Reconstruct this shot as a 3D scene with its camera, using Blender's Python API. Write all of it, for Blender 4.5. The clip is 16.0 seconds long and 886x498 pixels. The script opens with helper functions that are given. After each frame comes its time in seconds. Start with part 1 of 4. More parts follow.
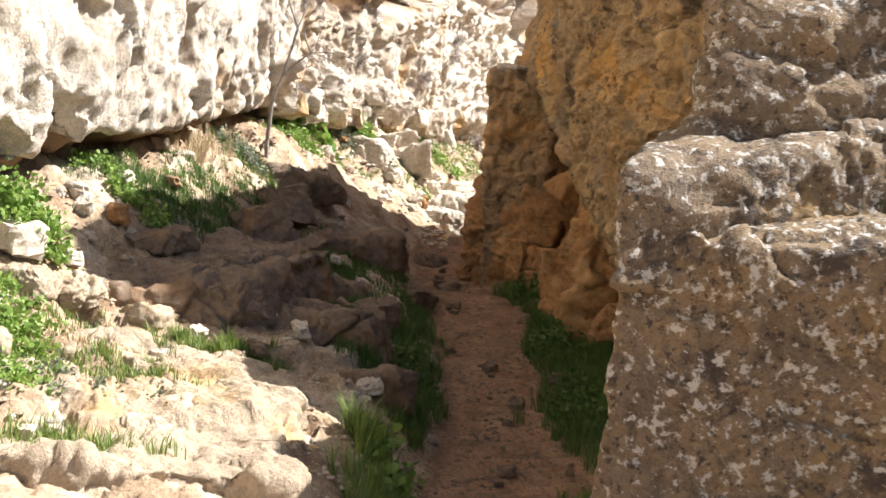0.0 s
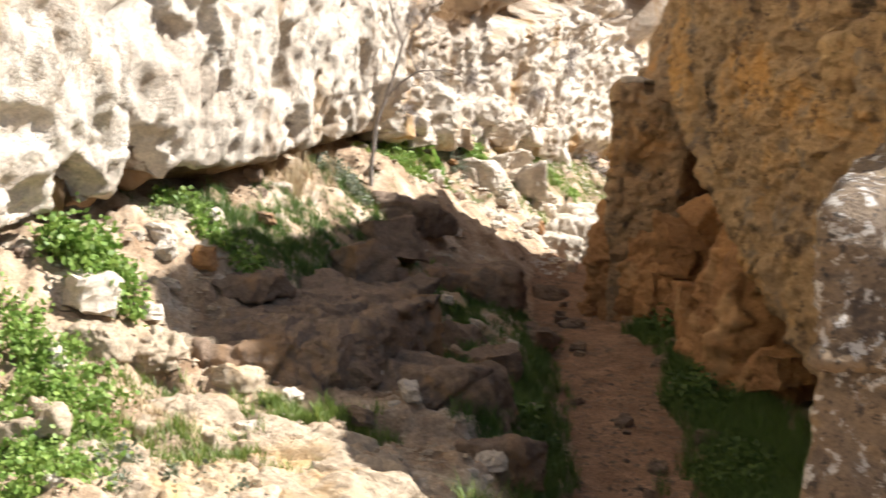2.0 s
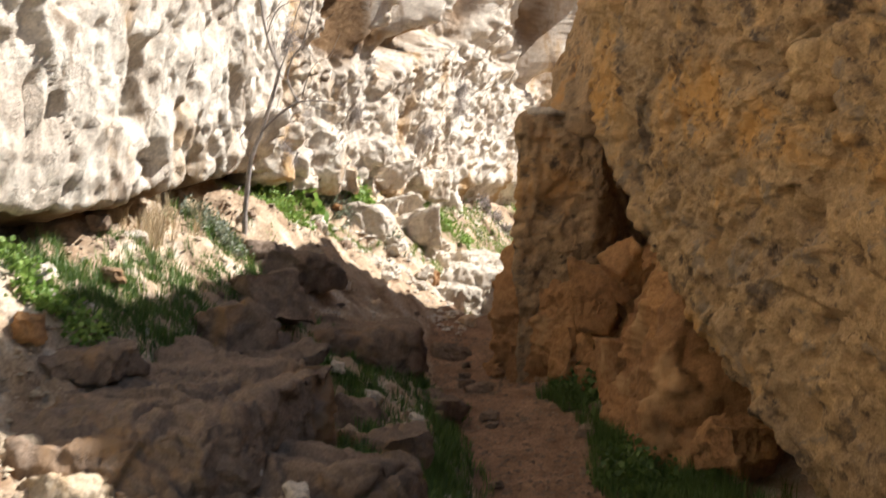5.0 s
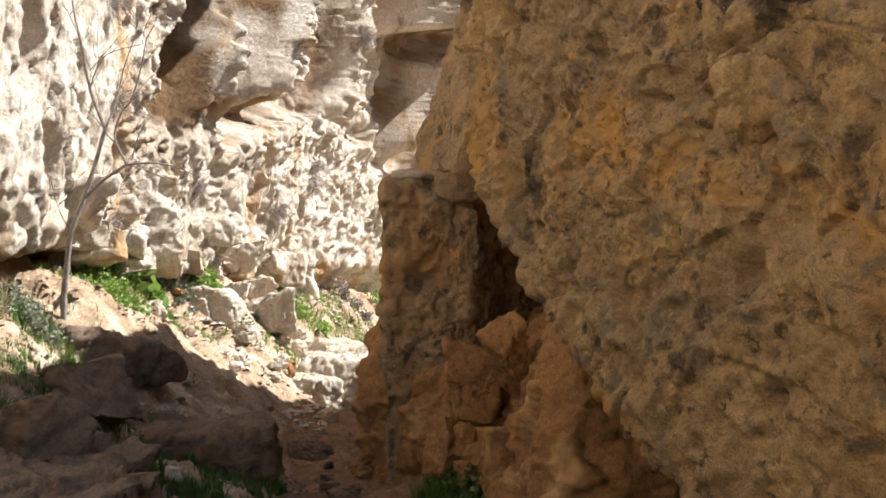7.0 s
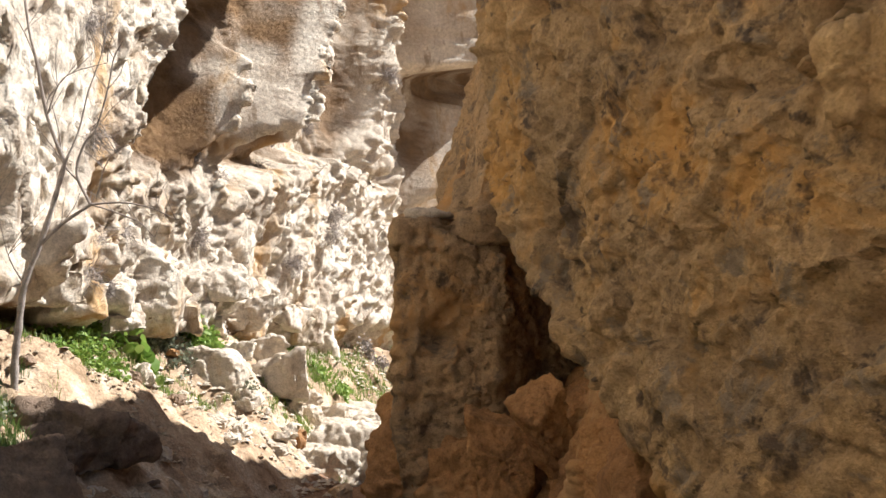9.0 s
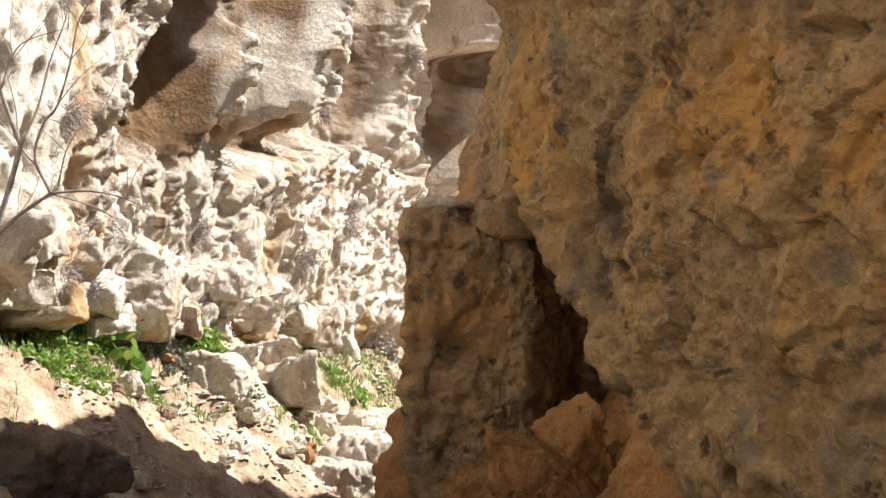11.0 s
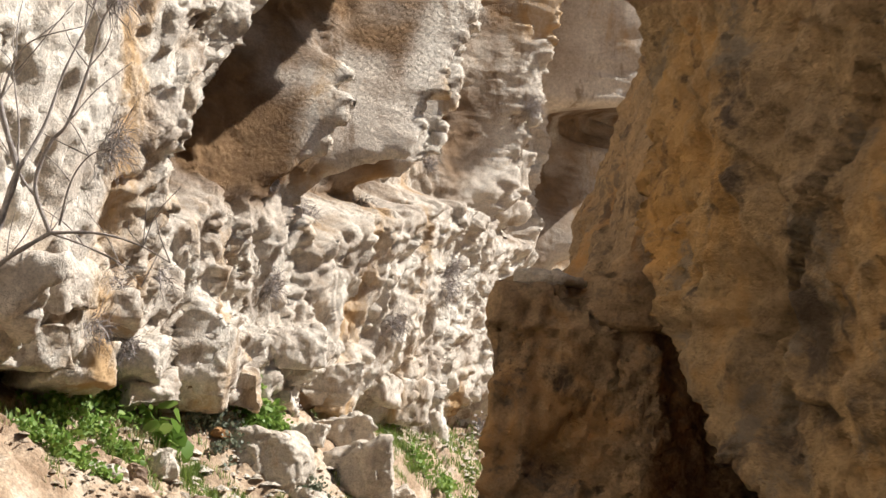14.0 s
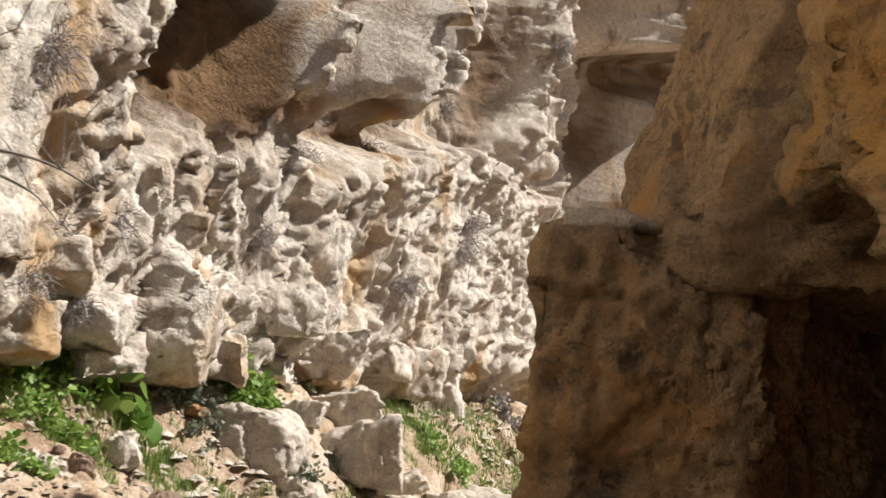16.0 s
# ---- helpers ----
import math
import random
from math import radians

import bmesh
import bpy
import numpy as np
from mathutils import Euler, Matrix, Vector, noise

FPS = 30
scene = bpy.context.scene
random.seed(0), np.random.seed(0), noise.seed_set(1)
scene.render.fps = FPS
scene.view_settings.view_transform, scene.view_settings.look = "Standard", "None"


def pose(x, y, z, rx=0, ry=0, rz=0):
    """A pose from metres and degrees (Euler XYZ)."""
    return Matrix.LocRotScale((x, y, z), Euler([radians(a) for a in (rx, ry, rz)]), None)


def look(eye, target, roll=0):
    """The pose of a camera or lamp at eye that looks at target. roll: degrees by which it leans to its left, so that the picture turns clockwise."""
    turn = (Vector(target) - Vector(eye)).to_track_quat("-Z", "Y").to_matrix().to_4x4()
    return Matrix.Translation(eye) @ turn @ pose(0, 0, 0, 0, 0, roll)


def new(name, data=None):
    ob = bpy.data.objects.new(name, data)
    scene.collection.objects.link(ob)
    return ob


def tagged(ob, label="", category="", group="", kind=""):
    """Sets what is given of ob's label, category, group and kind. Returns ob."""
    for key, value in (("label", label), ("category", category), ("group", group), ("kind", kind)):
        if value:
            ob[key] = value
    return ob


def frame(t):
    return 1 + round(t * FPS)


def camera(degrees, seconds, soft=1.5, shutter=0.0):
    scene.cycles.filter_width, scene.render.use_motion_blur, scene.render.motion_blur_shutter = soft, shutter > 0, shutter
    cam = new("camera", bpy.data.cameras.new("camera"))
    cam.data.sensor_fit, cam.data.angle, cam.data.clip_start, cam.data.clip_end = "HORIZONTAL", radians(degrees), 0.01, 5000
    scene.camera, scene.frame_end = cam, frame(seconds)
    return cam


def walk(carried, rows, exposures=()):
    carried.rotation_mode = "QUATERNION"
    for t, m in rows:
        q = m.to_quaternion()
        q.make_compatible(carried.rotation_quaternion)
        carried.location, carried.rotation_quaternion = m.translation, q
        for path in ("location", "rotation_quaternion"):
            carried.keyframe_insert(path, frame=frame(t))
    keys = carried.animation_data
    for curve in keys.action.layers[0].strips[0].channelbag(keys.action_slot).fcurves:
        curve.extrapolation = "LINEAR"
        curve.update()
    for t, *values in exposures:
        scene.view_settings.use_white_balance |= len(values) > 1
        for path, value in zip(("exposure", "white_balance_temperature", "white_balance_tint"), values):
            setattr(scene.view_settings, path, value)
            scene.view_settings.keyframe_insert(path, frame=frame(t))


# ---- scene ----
cam = camera(41.0, 16.0, shutter=0.5)
PATH = [
    (0, (0.144, 0.068, 1.482), (0.191, 2.063, 1.342), 2.6),
    (0.5, (0.211, 0.383, 1.457), (0.198, 2.379, 1.333), 2.0),
    (1, (0.181, 0.592, 1.476), (0.144, 2.588, 1.358), 1.7),
    (1.5, (0.083, 0.776, 1.52), (0.045, 2.772, 1.401), 1.6),
    (2, (0.061, 0.983, 1.567), (-0.076, 2.975, 1.446), 1.4),
    (2.5, (0.076, 1.139, 1.575), (-0.187, 3.117, 1.45), 1.2),
    (3, (0.106, 1.351, 1.568), (-0.127, 3.332, 1.425), 0.9),
    (3.5, (0.087, 1.52, 1.563), (-0.071, 3.507, 1.398), 0.7),
    (4, (0.013, 1.691, 1.587), (-0.054, 3.682, 1.4), 0.8),
    (4.5, (-0.06, 1.941, 1.57), (-0.051, 3.936, 1.427), 1.0),
    (5, (-0.087, 2.194, 1.543), (-0.019, 4.193, 1.507), 0.6),
    (7.5, (-0.038, 3.424, 1.415), (0.291, 5.388, 1.603), -1.0),
    (8, (0.038, 3.656, 1.449), (0.356, 5.615, 1.703), -1.0),
    (8.5, (0.135, 4.007, 1.46), (0.413, 5.974, 1.695), -1.1),
    (11, (0.411, 5.195, 1.581), (0.594, 7.175, 1.791), -1.2),
    (11.5, (0.42, 5.381, 1.621), (0.581, 7.357, 1.884), -0.7),
    (12, (0.424, 5.527, 1.652), (0.564, 7.498, 1.956), 0.1),
    (12.5, (0.501, 5.817, 1.699), (0.592, 7.788, 2.031), 1.5),
    (13, (0.591, 6.149, 1.742), (0.629, 8.119, 2.084), 2.4),
    (13.5, (0.599, 6.319, 1.77), (0.605, 8.291, 2.103), 3.3),
    (14, (0.565, 6.42, 1.801), (0.554, 8.396, 2.108), 3.4),
    (14.5, (0.558, 6.67, 1.809), (0.506, 8.648, 2.103), 4.0),
    (15, (0.588, 6.994, 1.859), (0.482, 8.973, 2.128), 4.5),
    (15.5, (0.541, 7.275, 1.823), (0.467, 9.256, 2.092), 4.0),
    (16, (0.524, 7.539, 1.871), (0.496, 9.523, 2.122), 4.1),
]
walk(cam, [(t, look(eye, target, roll)) for t, eye, target, roll in PATH],
     exposures=[(0, 1.4), (2, 1.3), (3.5, 1.15), (5, 1.15), (8, 1.1), (11, 1.2), (13.5, 0.82), (16, 0.58)])

# ---- light ----
SUN_AZ, SUN_EL = 14.0, 46.0          # degrees from +x towards +y, and up
world = bpy.data.worlds.new("world")
scene.world = world
world.use_nodes = True
wn = world.node_tree
sky = wn.nodes.new("ShaderNodeTexSky")
sky.sky_type, sky.sun_disc = "NISHITA", False
sky.sun_elevation, sky.sun_rotation = radians(SUN_EL), radians(90 - SUN_AZ)
wn.links.new(sky.outputs[0], wn.nodes["Background"].inputs[0])
wn.nodes["Background"].inputs[1].default_value = 0.052
sun = new("sun", bpy.data.lights.new("sun", "SUN"))
sun.data.energy, sun.data.angle, sun.data.color = 5.0, radians(0.5), (1.0, 0.96, 0.93)
sun.matrix_world = look((math.cos(radians(SUN_EL)) * math.cos(radians(SUN_AZ)), math.cos(radians(SUN_EL)) * math.sin(radians(SUN_AZ)), math.sin(radians(SUN_EL))), (0, 0, 0))

# ---- shape of the ground ----
def lerp(v, xs, ys):
    """Smooth interpolation through a few knots."""
    v = np.asarray(v, float)
    i = np.clip(np.searchsorted(xs, v) - 1, 0, len(xs) - 2)
    xs, ys = np.asarray(xs, float), np.asarray(ys, float)
    t = np.clip((v - xs[i]) / (xs[i + 1] - xs[i]), 0, 1)
    slope = np.gradient(ys, xs)
    h = xs[i + 1] - xs[i]
    return ((2 * t**3 - 3 * t**2 + 1) * ys[i] + (t**3 - 2 * t**2 + t) * h * slope[i]
            + (3 * t**2 - 2 * t**3) * ys[i + 1] + (t**3 - t**2) * h * slope[i + 1])


def smooth(a, b, v):
    t = np.clip((np.asarray(v, float) - a) / (b - a), 0, 1)
    return t * t * (3 - 2 * t)


PATH_Y, PATH_X = (-8, 0, 4, 5.5, 7.4, 9, 10.4, 12, 14.8, 18, 24), (-0.2, 0.0, 0.45, 0.6, 0.72, 0.66, 0.55, 0.5, 1.1, 2.2, 4.0)
LEVEL_Y, LEVEL_Z = (-60, -8, 0, 4, 6, 7.4, 9, 10.4, 12, 14.6, 18, 24, 45), (-1.5, -0.5, -0.25, -0.12, -0.08, -0.01, 0.17, 0.38, 0.55, 0.75, 1.2, 1.6, 3.0)
WALL_Y, WALL_X = (-60, -6, 4, 6.4, 7.84, 10, 12.4, 13.2, 15, 18, 19.5, 21, 23, 30, 60), (-26, -6.5, -2.9, -2.07, -1.58, -1.33, -1.08, -0.93, -0.2, 1.0, 1.7, 2.6, 4.0, 9, 31)


def ground_z(x, y):
    """Height of the trampled ground: a sunken path, a bank rising to the cliff, a low rise to the outcrop."""
    x, y = np.asarray(x, float), np.asarray(y, float)
    dx = lerp(y, PATH_Y, PATH_X) - x
    z = lerp(y, LEVEL_Y, LEVEL_Z)
    step = lerp(y, (-8, 4, 5.5, 7, 8.5, 10, 12, 14, 17, 25), (0.3, 0.42, 0.42, 0.4, 0.36, 0.34, 0.42, 0.45, 0.2, 0.1))
    reach = lerp(y, (-8, 5, 7, 10, 14, 20), (0.5, 0.55, 0.55, 0.5, 0.6, 1.2))
    slope = lerp(y, (-8, 5, 6.5, 8, 10.5, 13, 16, 20, 30), (0.1, 0.15, 0.24, 0.36, 0.6, 0.62, 0.5, 0.2, 0.1))
    left = np.maximum(dx - 0.36, 0)
    out = np.maximum(dx - 0.36 - 3.2, 0)
    z = z + step * smooth(0.30, 0.30 + reach, dx) + slope * (np.maximum(left - 0.45, 0) - 0.9 * out)
    right = np.maximum(-dx - 0.4, 0)
    z = z + 0.22 * np.minimum(right, 2.5)
    # talus running up to the overhang
    inside = lerp(y, WALL_Y, WALL_X) + 0.25 - x
    z = z + lerp(y, (-20, 3, 5, 6.2, 7, 8.1, 9.1, 10.2, 12.3, 13.5, 15, 30), (0.0, 0.2, 0.3, 0.36, 0.42, 0.43, 0.33, 0.22, 0.12, 0.06, 0.0, 0.0)) * smooth(-0.55, 0.40, inside)
    # bank rising to the foot of the far face
    z = z + lerp(y, (-20, 11, 12.5, 13.4, 14.6, 16, 18, 20, 26), (0, 0, 0, 0.02, 0.18, 0.30, 0.40, 0.42, 0.3)) * smooth(0.95, 0.0, x - lerp(y, WALL_Y, WALL_X))
    # rubble mound below the cliff, and a low ridge across the bank
    z = z + 0.30 * np.exp(-(((x + 0.45) / 0.75) ** 2 + ((y - 14.1) / 0.7) ** 2))
    along, across = (x + 0.4) * 0.52 + (y - 12.1) * 0.854, (x + 0.4) * 0.854 - (y - 12.1) * 0.52
    return z + 0.15 * np.exp(-((across + 0.05) / 0.42) ** 2) * smooth(1.9, 1.2, np.abs(along))


# ---- noise ----
def hash01(ix, iy, iz, seed):
    h = (ix.astype(np.int64) * 73856093) ^ (iy.astype(np.int64) * 19349663) ^ (iz.astype(np.int64) * 83492791) ^ (seed * 2654435761 & 0x7FFFFFFF)
    h = h.astype(np.uint32)
    h = (h ^ (h >> np.uint32(16))) * np.uint32(0x7FEB352D)
    h = (h ^ (h >> np.uint32(15))) * np.uint32(0x846CA68B)
    h = h ^ (h >> np.uint32(16))
    return h.astype(np.float64) / 4294967296.0


def vnoise(p, seed=0):
    """Value noise, -1 to 1, for rows of points."""
    i = np.floor(p)
    f = p - i
    i = i.astype(np.int64)
    f = f**3 * (f * (f * 6 - 15) + 10)
    total = 0
    for cx in (0, 1):
        wx = f[:, 0] if cx else 1 - f[:, 0]
        for cy in (0, 1):
            wy = f[:, 1] if cy else 1 - f[:, 1]
            for cz in (0, 1):
                wz = f[:, 2] if cz else 1 - f[:, 2]
                total = total + wx * wy * wz * hash01(i[:, 0] + cx, i[:, 1] + cy, i[:, 2] + cz, seed)
    return total * 2 - 1


def fbm(p, octaves=4, seed=0, gain=0.5):
    total, amp = 0, 1.0
    for k in range(octaves):
        total = total + amp * vnoise(p * 2.03**k + 17.3 * k, seed + k)
        amp *= gain
    return total


def cells(p, seed=0):
    """Voronoi: nearest distance, second nearest, the nearest cell's random number and its centre."""
    i = np.floor(p).astype(np.int64)
    n = len(p)
    d1, d2, rnd = np.full(n, 9.0), np.full(n, 9.0), np.zeros(n)
    centre = np.zeros((n, 3))
    for cx in (-1, 0, 1):
        for cy in (-1, 0, 1):
            for cz in (-1, 0, 1):
                a, b, c = i[:, 0] + cx, i[:, 1] + cy, i[:, 2] + cz
                q = np.stack([a + hash01(a, b, c, seed), b + hash01(a, b, c, seed + 11), c + hash01(a, b, c, seed + 23)], 1)
                d = np.sqrt(((q - p) ** 2).sum(1))
                near = d < d1
                d2 = np.where(near, d1, np.minimum(d2, d))
                rnd = np.where(near, hash01(a, b, c, seed + 37), rnd)
                centre[near] = q[near]
                d1 = np.where(near, d, d1)
    return d1, d2, rnd, centre


def chunks(p, seed, crack=0.35):
    """Broken facets: each cell is a tilted plane at its own depth, with narrow joints between. About -1 to 1."""
    d1, d2, rnd, c = cells(p, seed)
    k = (rnd * 9973).astype(np.int64)
    tilt = np.stack([hash01(k, k + 1, k + 2, seed + s) - 0.5 for s in (1, 2, 3)], 1)
    flat = (rnd - 0.5) + 1.1 * ((p - c) * tilt).sum(1)
    return flat * 1.4 - crack * np.exp(-(d2 - d1) / 0.06)


def pits(p, seed, size=0.35, steep=1.0):
    """Hollows: 0 outside, to 1 in the middle of some cells."""
    d1, _, rnd, _ = cells(p, seed)
    r = size * (0.4 + 0.9 * rnd) * (rnd > 0.45)
    return smooth(0, 1, np.clip(steep * (1 - d1 / np.maximum(r, 1e-6)), 0, 1)) * (rnd > 0.45)


# ---- mesh tools ----
def mesh_of(name, verts, faces, mats, shade=True):
    me = bpy.data.meshes.new(name)
    verts, faces = np.asarray(verts, np.float32), np.asarray(faces, np.int32)
    n, k = faces.shape
    me.vertices.add(len(verts))
    me.vertices.foreach_set("co", verts.ravel())
    me.loops.add(n * k)
    me.loops.foreach_set("vertex_index", faces.ravel())
    me.polygons.add(n)
    me.polygons.foreach_set("loop_start", np.arange(0, n * k, k, dtype=np.int32))
    me.polygons.foreach_set("use_smooth", np.full(n, shade))
    me.update(calc_edges=True)
    for m in mats if isinstance(mats, (list, tuple)) else (mats,):
        me.materials.append(m)
    return me


def part(name, me, parent, label=""):
    ob = new(name, me)
    ob.parent = parent
    return tagged(ob, label) if label else ob


def grid_faces(nu, nv):
    a = (np.arange(nu - 1)[:, None] * nv + np.arange(nv - 1)[None]).ravel()
    return np.stack([a, a + nv, a + nv + 1, a + 1], 1)


def normals_of(verts, faces):
    v = verts[faces]
    n = np.cross(v[:, 2] - v[:, 0], v[:, 3] - v[:, 1])
    out = np.zeros_like(verts)
    for k in range(4):
        np.add.at(out, faces[:, k], n)
    return out / np.maximum(np.linalg.norm(out, axis=1, keepdims=True), 1e-9)


CUBES = {}


def cube_sphere(n):
    """Unit directions and quads of a cube cut n x n on each side, seams welded."""
    if n in CUBES:
        return CUBES[n]
    t = np.tan(np.linspace(-1, 1, n + 1) * math.pi / 4)
    u, v = (a.ravel() for a in np.meshgrid(t, t, indexing="ij"))
    o = np.ones_like(u)
    sides = [(o, u, v), (-o, v, u), (v, o, u), (u, -o, v), (u, v, o), (v, u, -o)]
    pts = np.concatenate([np.stack(s, 1) for s in sides])
    quads = np.concatenate([grid_faces(n + 1, n + 1) + k * (n + 1) ** 2 for k in range(6)])
    key = np.round(pts * 1e5).astype(np.int64)
    _, first, inverse = np.unique(key, axis=0, return_index=True, return_inverse=True)
    pts = pts[first]
    dirs = pts / np.linalg.norm(pts, axis=1, keepdims=True)
    CUBES[n] = dirs, inverse.ravel()[quads]
    return CUBES[n]


def rock_points(planes, n, seed, rough, sharp=14, scale=1.0, pit=0.0, at=(0, 0, 0), layered=0.0, crack=0.3, grit=0.16, grooves=()):
    """A boulder: the solid inside some planes (normal, distance), edges worn, facets broken, surface rough."""
    dirs, quads = cube_sphere(n)
    inv = np.zeros(len(dirs))
    for normal, dist in planes:
        nn = np.asarray(normal, float)
        nn = nn / np.linalg.norm(nn)
        inv += np.maximum(dirs @ nn, 1e-4) ** sharp / float(dist) ** sharp
    verts = dirs * (inv ** (-1.0 / sharp))[:, None]
    nrm = normals_of(verts, quads)
    p = (verts + np.asarray(at)) / scale
    h = rough * (0.55 * chunks(p * 1.6 + fbm(p * 1.2, 2, seed)[:, None] * 0.35, seed, crack) + 0.34 * chunks(p * 4.2 + fbm(p * 5, 2, seed + 3)[:, None] * 0.2, seed + 5, crack)
                 + 0.16 * chunks(p * 10.0, seed + 6, crack) + 0.42 * fbm(p * 2.0, 3, seed + 7) + grit * fbm(p * 9, 4, seed + 9, 0.65))
    if layered:
        zz = p[:, 2] * 3.1 + 0.5 * fbm(p * 0.8, 2, seed + 12)
        h += layered * (np.abs((zz % 1) - 0.5) * 2) ** 0.5
    if pit:
        h -= pit * (pits(p * 2.6, seed + 13, 0.30) + 0.7 * pits(p * 6.5, seed + 14) + 0.4 * pits(p * 15, seed + 15))
    for a, b, deep, wide in grooves:
        a, b = np.array(a), np.array(b)
        w = verts + np.asarray(at)
        s = np.clip(((w - a) @ (b - a)) / ((b - a) @ (b - a)), 0, 1)
        off = w + 0.03 * np.stack([fbm(p * 6, 2, seed + 40 + k) for k in range(3)], 1) - a - s[:, None] * (b - a)
        h -= deep * np.exp(-(off**2).sum(1) / wide**2)
    return verts + nrm * (h * scale)[:, None], quads


def box_planes(sx, sy, sz, seed, wild=0.16, extra=5):
    """Planes of a worn block of half sizes sx, sy, sz, tilted at random, with some corners knocked off."""
    r = random.Random(seed)
    out = []
    for axis, s in enumerate((sx, sy, sz)):
        for sign in (1, -1):
            nn = [r.uniform(-wild, wild) for _ in range(3)]
            nn[axis] = sign
            out.append((nn, s * r.uniform(0.9, 1.08)))
    for _ in range(extra):
        nn = Vector((r.uniform(-1, 1), r.uniform(-1, 1), r.uniform(-0.5, 1))).normalized()
        out.append((tuple(nn), (abs(nn.x) * sx + abs(nn.y) * sy + abs(nn.z) * sz) * r.uniform(0.66, 0.84)))
    return out


def rock(name, at, planes, n, seed, rough, mat, label, category="rock", group="", turn=0.0, **more):
    verts, quads = rock_points(planes, n, seed, rough, at=at, **more)
    ob = new(name, mesh_of(name, verts, quads, mat))
    ob.matrix_world = pose(*at, 0, 0, turn)
    return tagged(ob, label, category, group)


# ---- materials ----
def nodes_of(name):
    m = bpy.data.materials.new(name)
    m.use_nodes = True
    t = m.node_tree
    return m, t, t.nodes["Principled BSDF"]


def tex(t, coord, scale, detail=5, rough=0.6, stretch=None, distort=0.0):
    if stretch:
        mp = t.nodes.new("ShaderNodeMapping")
        mp.inputs["Scale"].default_value = stretch
        t.links.new(coord, mp.inputs[0])
        coord = mp.outputs[0]
    n = t.nodes.new("ShaderNodeTexNoise")
    n.inputs["Scale"].default_value, n.inputs["Detail"].default_value = scale, detail
    n.inputs["Roughness"].default_value, n.inputs["Distortion"].default_value = rough, distort
    t.links.new(coord, n.inputs["Vector"])
    return n.outputs[0]


def ramp(t, value, stops):
    r = t.nodes.new("ShaderNodeValToRGB")
    els = r.color_ramp.elements
    while len(els) < len(stops):
        els.new(0.5)
    for e, (pos, col) in zip(els, stops):
        e.position = pos
        e.color = (*col, 1) if len(col) == 3 else (col[0],) * 3 + (1,)
    t.links.new(value, r.inputs[0])
    return r.outputs[0]


def blend(t, fac, a, b, mode="MIX"):
    m = t.nodes.new("ShaderNodeMix")
    m.data_type, m.blend_type = "RGBA", mode
    for value, sock in ((fac, m.inputs[0]), (a, m.inputs[6]), (b, m.inputs[7])):
        if isinstance(value, (int, float)):
            sock.default_value = value
        elif isinstance(value, tuple):
            sock.default_value = (*value, 1)
        else:
            t.links.new(value, sock)
    return m.outputs[2]


def coords(t, world_space=True):
    if world_space:
        return t.nodes.new("ShaderNodeNewGeometry").outputs["Position"]
    return t.nodes.new("ShaderNodeTexCoord").outputs["Object"]


def bumped(t, bsdf, coord, rows, strength=0.6, distance=0.03):
    """Fine relief from several noises (scale, weight)."""
    total = None
    for scale, weight in rows:
        n = tex(t, coord, scale, 4, 0.65)
        m = t.nodes.new("ShaderNodeMath")
        m.operation = "MULTIPLY_ADD"
        m.inputs[1].default_value = weight
        t.links.new(n, m.inputs[0])
        if total is not None:
            t.links.new(total, m.inputs[2])
        else:
            m.inputs[2].default_value = 0
        total = m.outputs[0]
    b = t.nodes.new("ShaderNodeBump")
    b.inputs["Strength"].default_value, b.inputs["Distance"].default_value = strength, distance
    t.links.new(total, b.inputs["Height"])
    t.links.new(b.outputs[0], bsdf.inputs["Normal"])


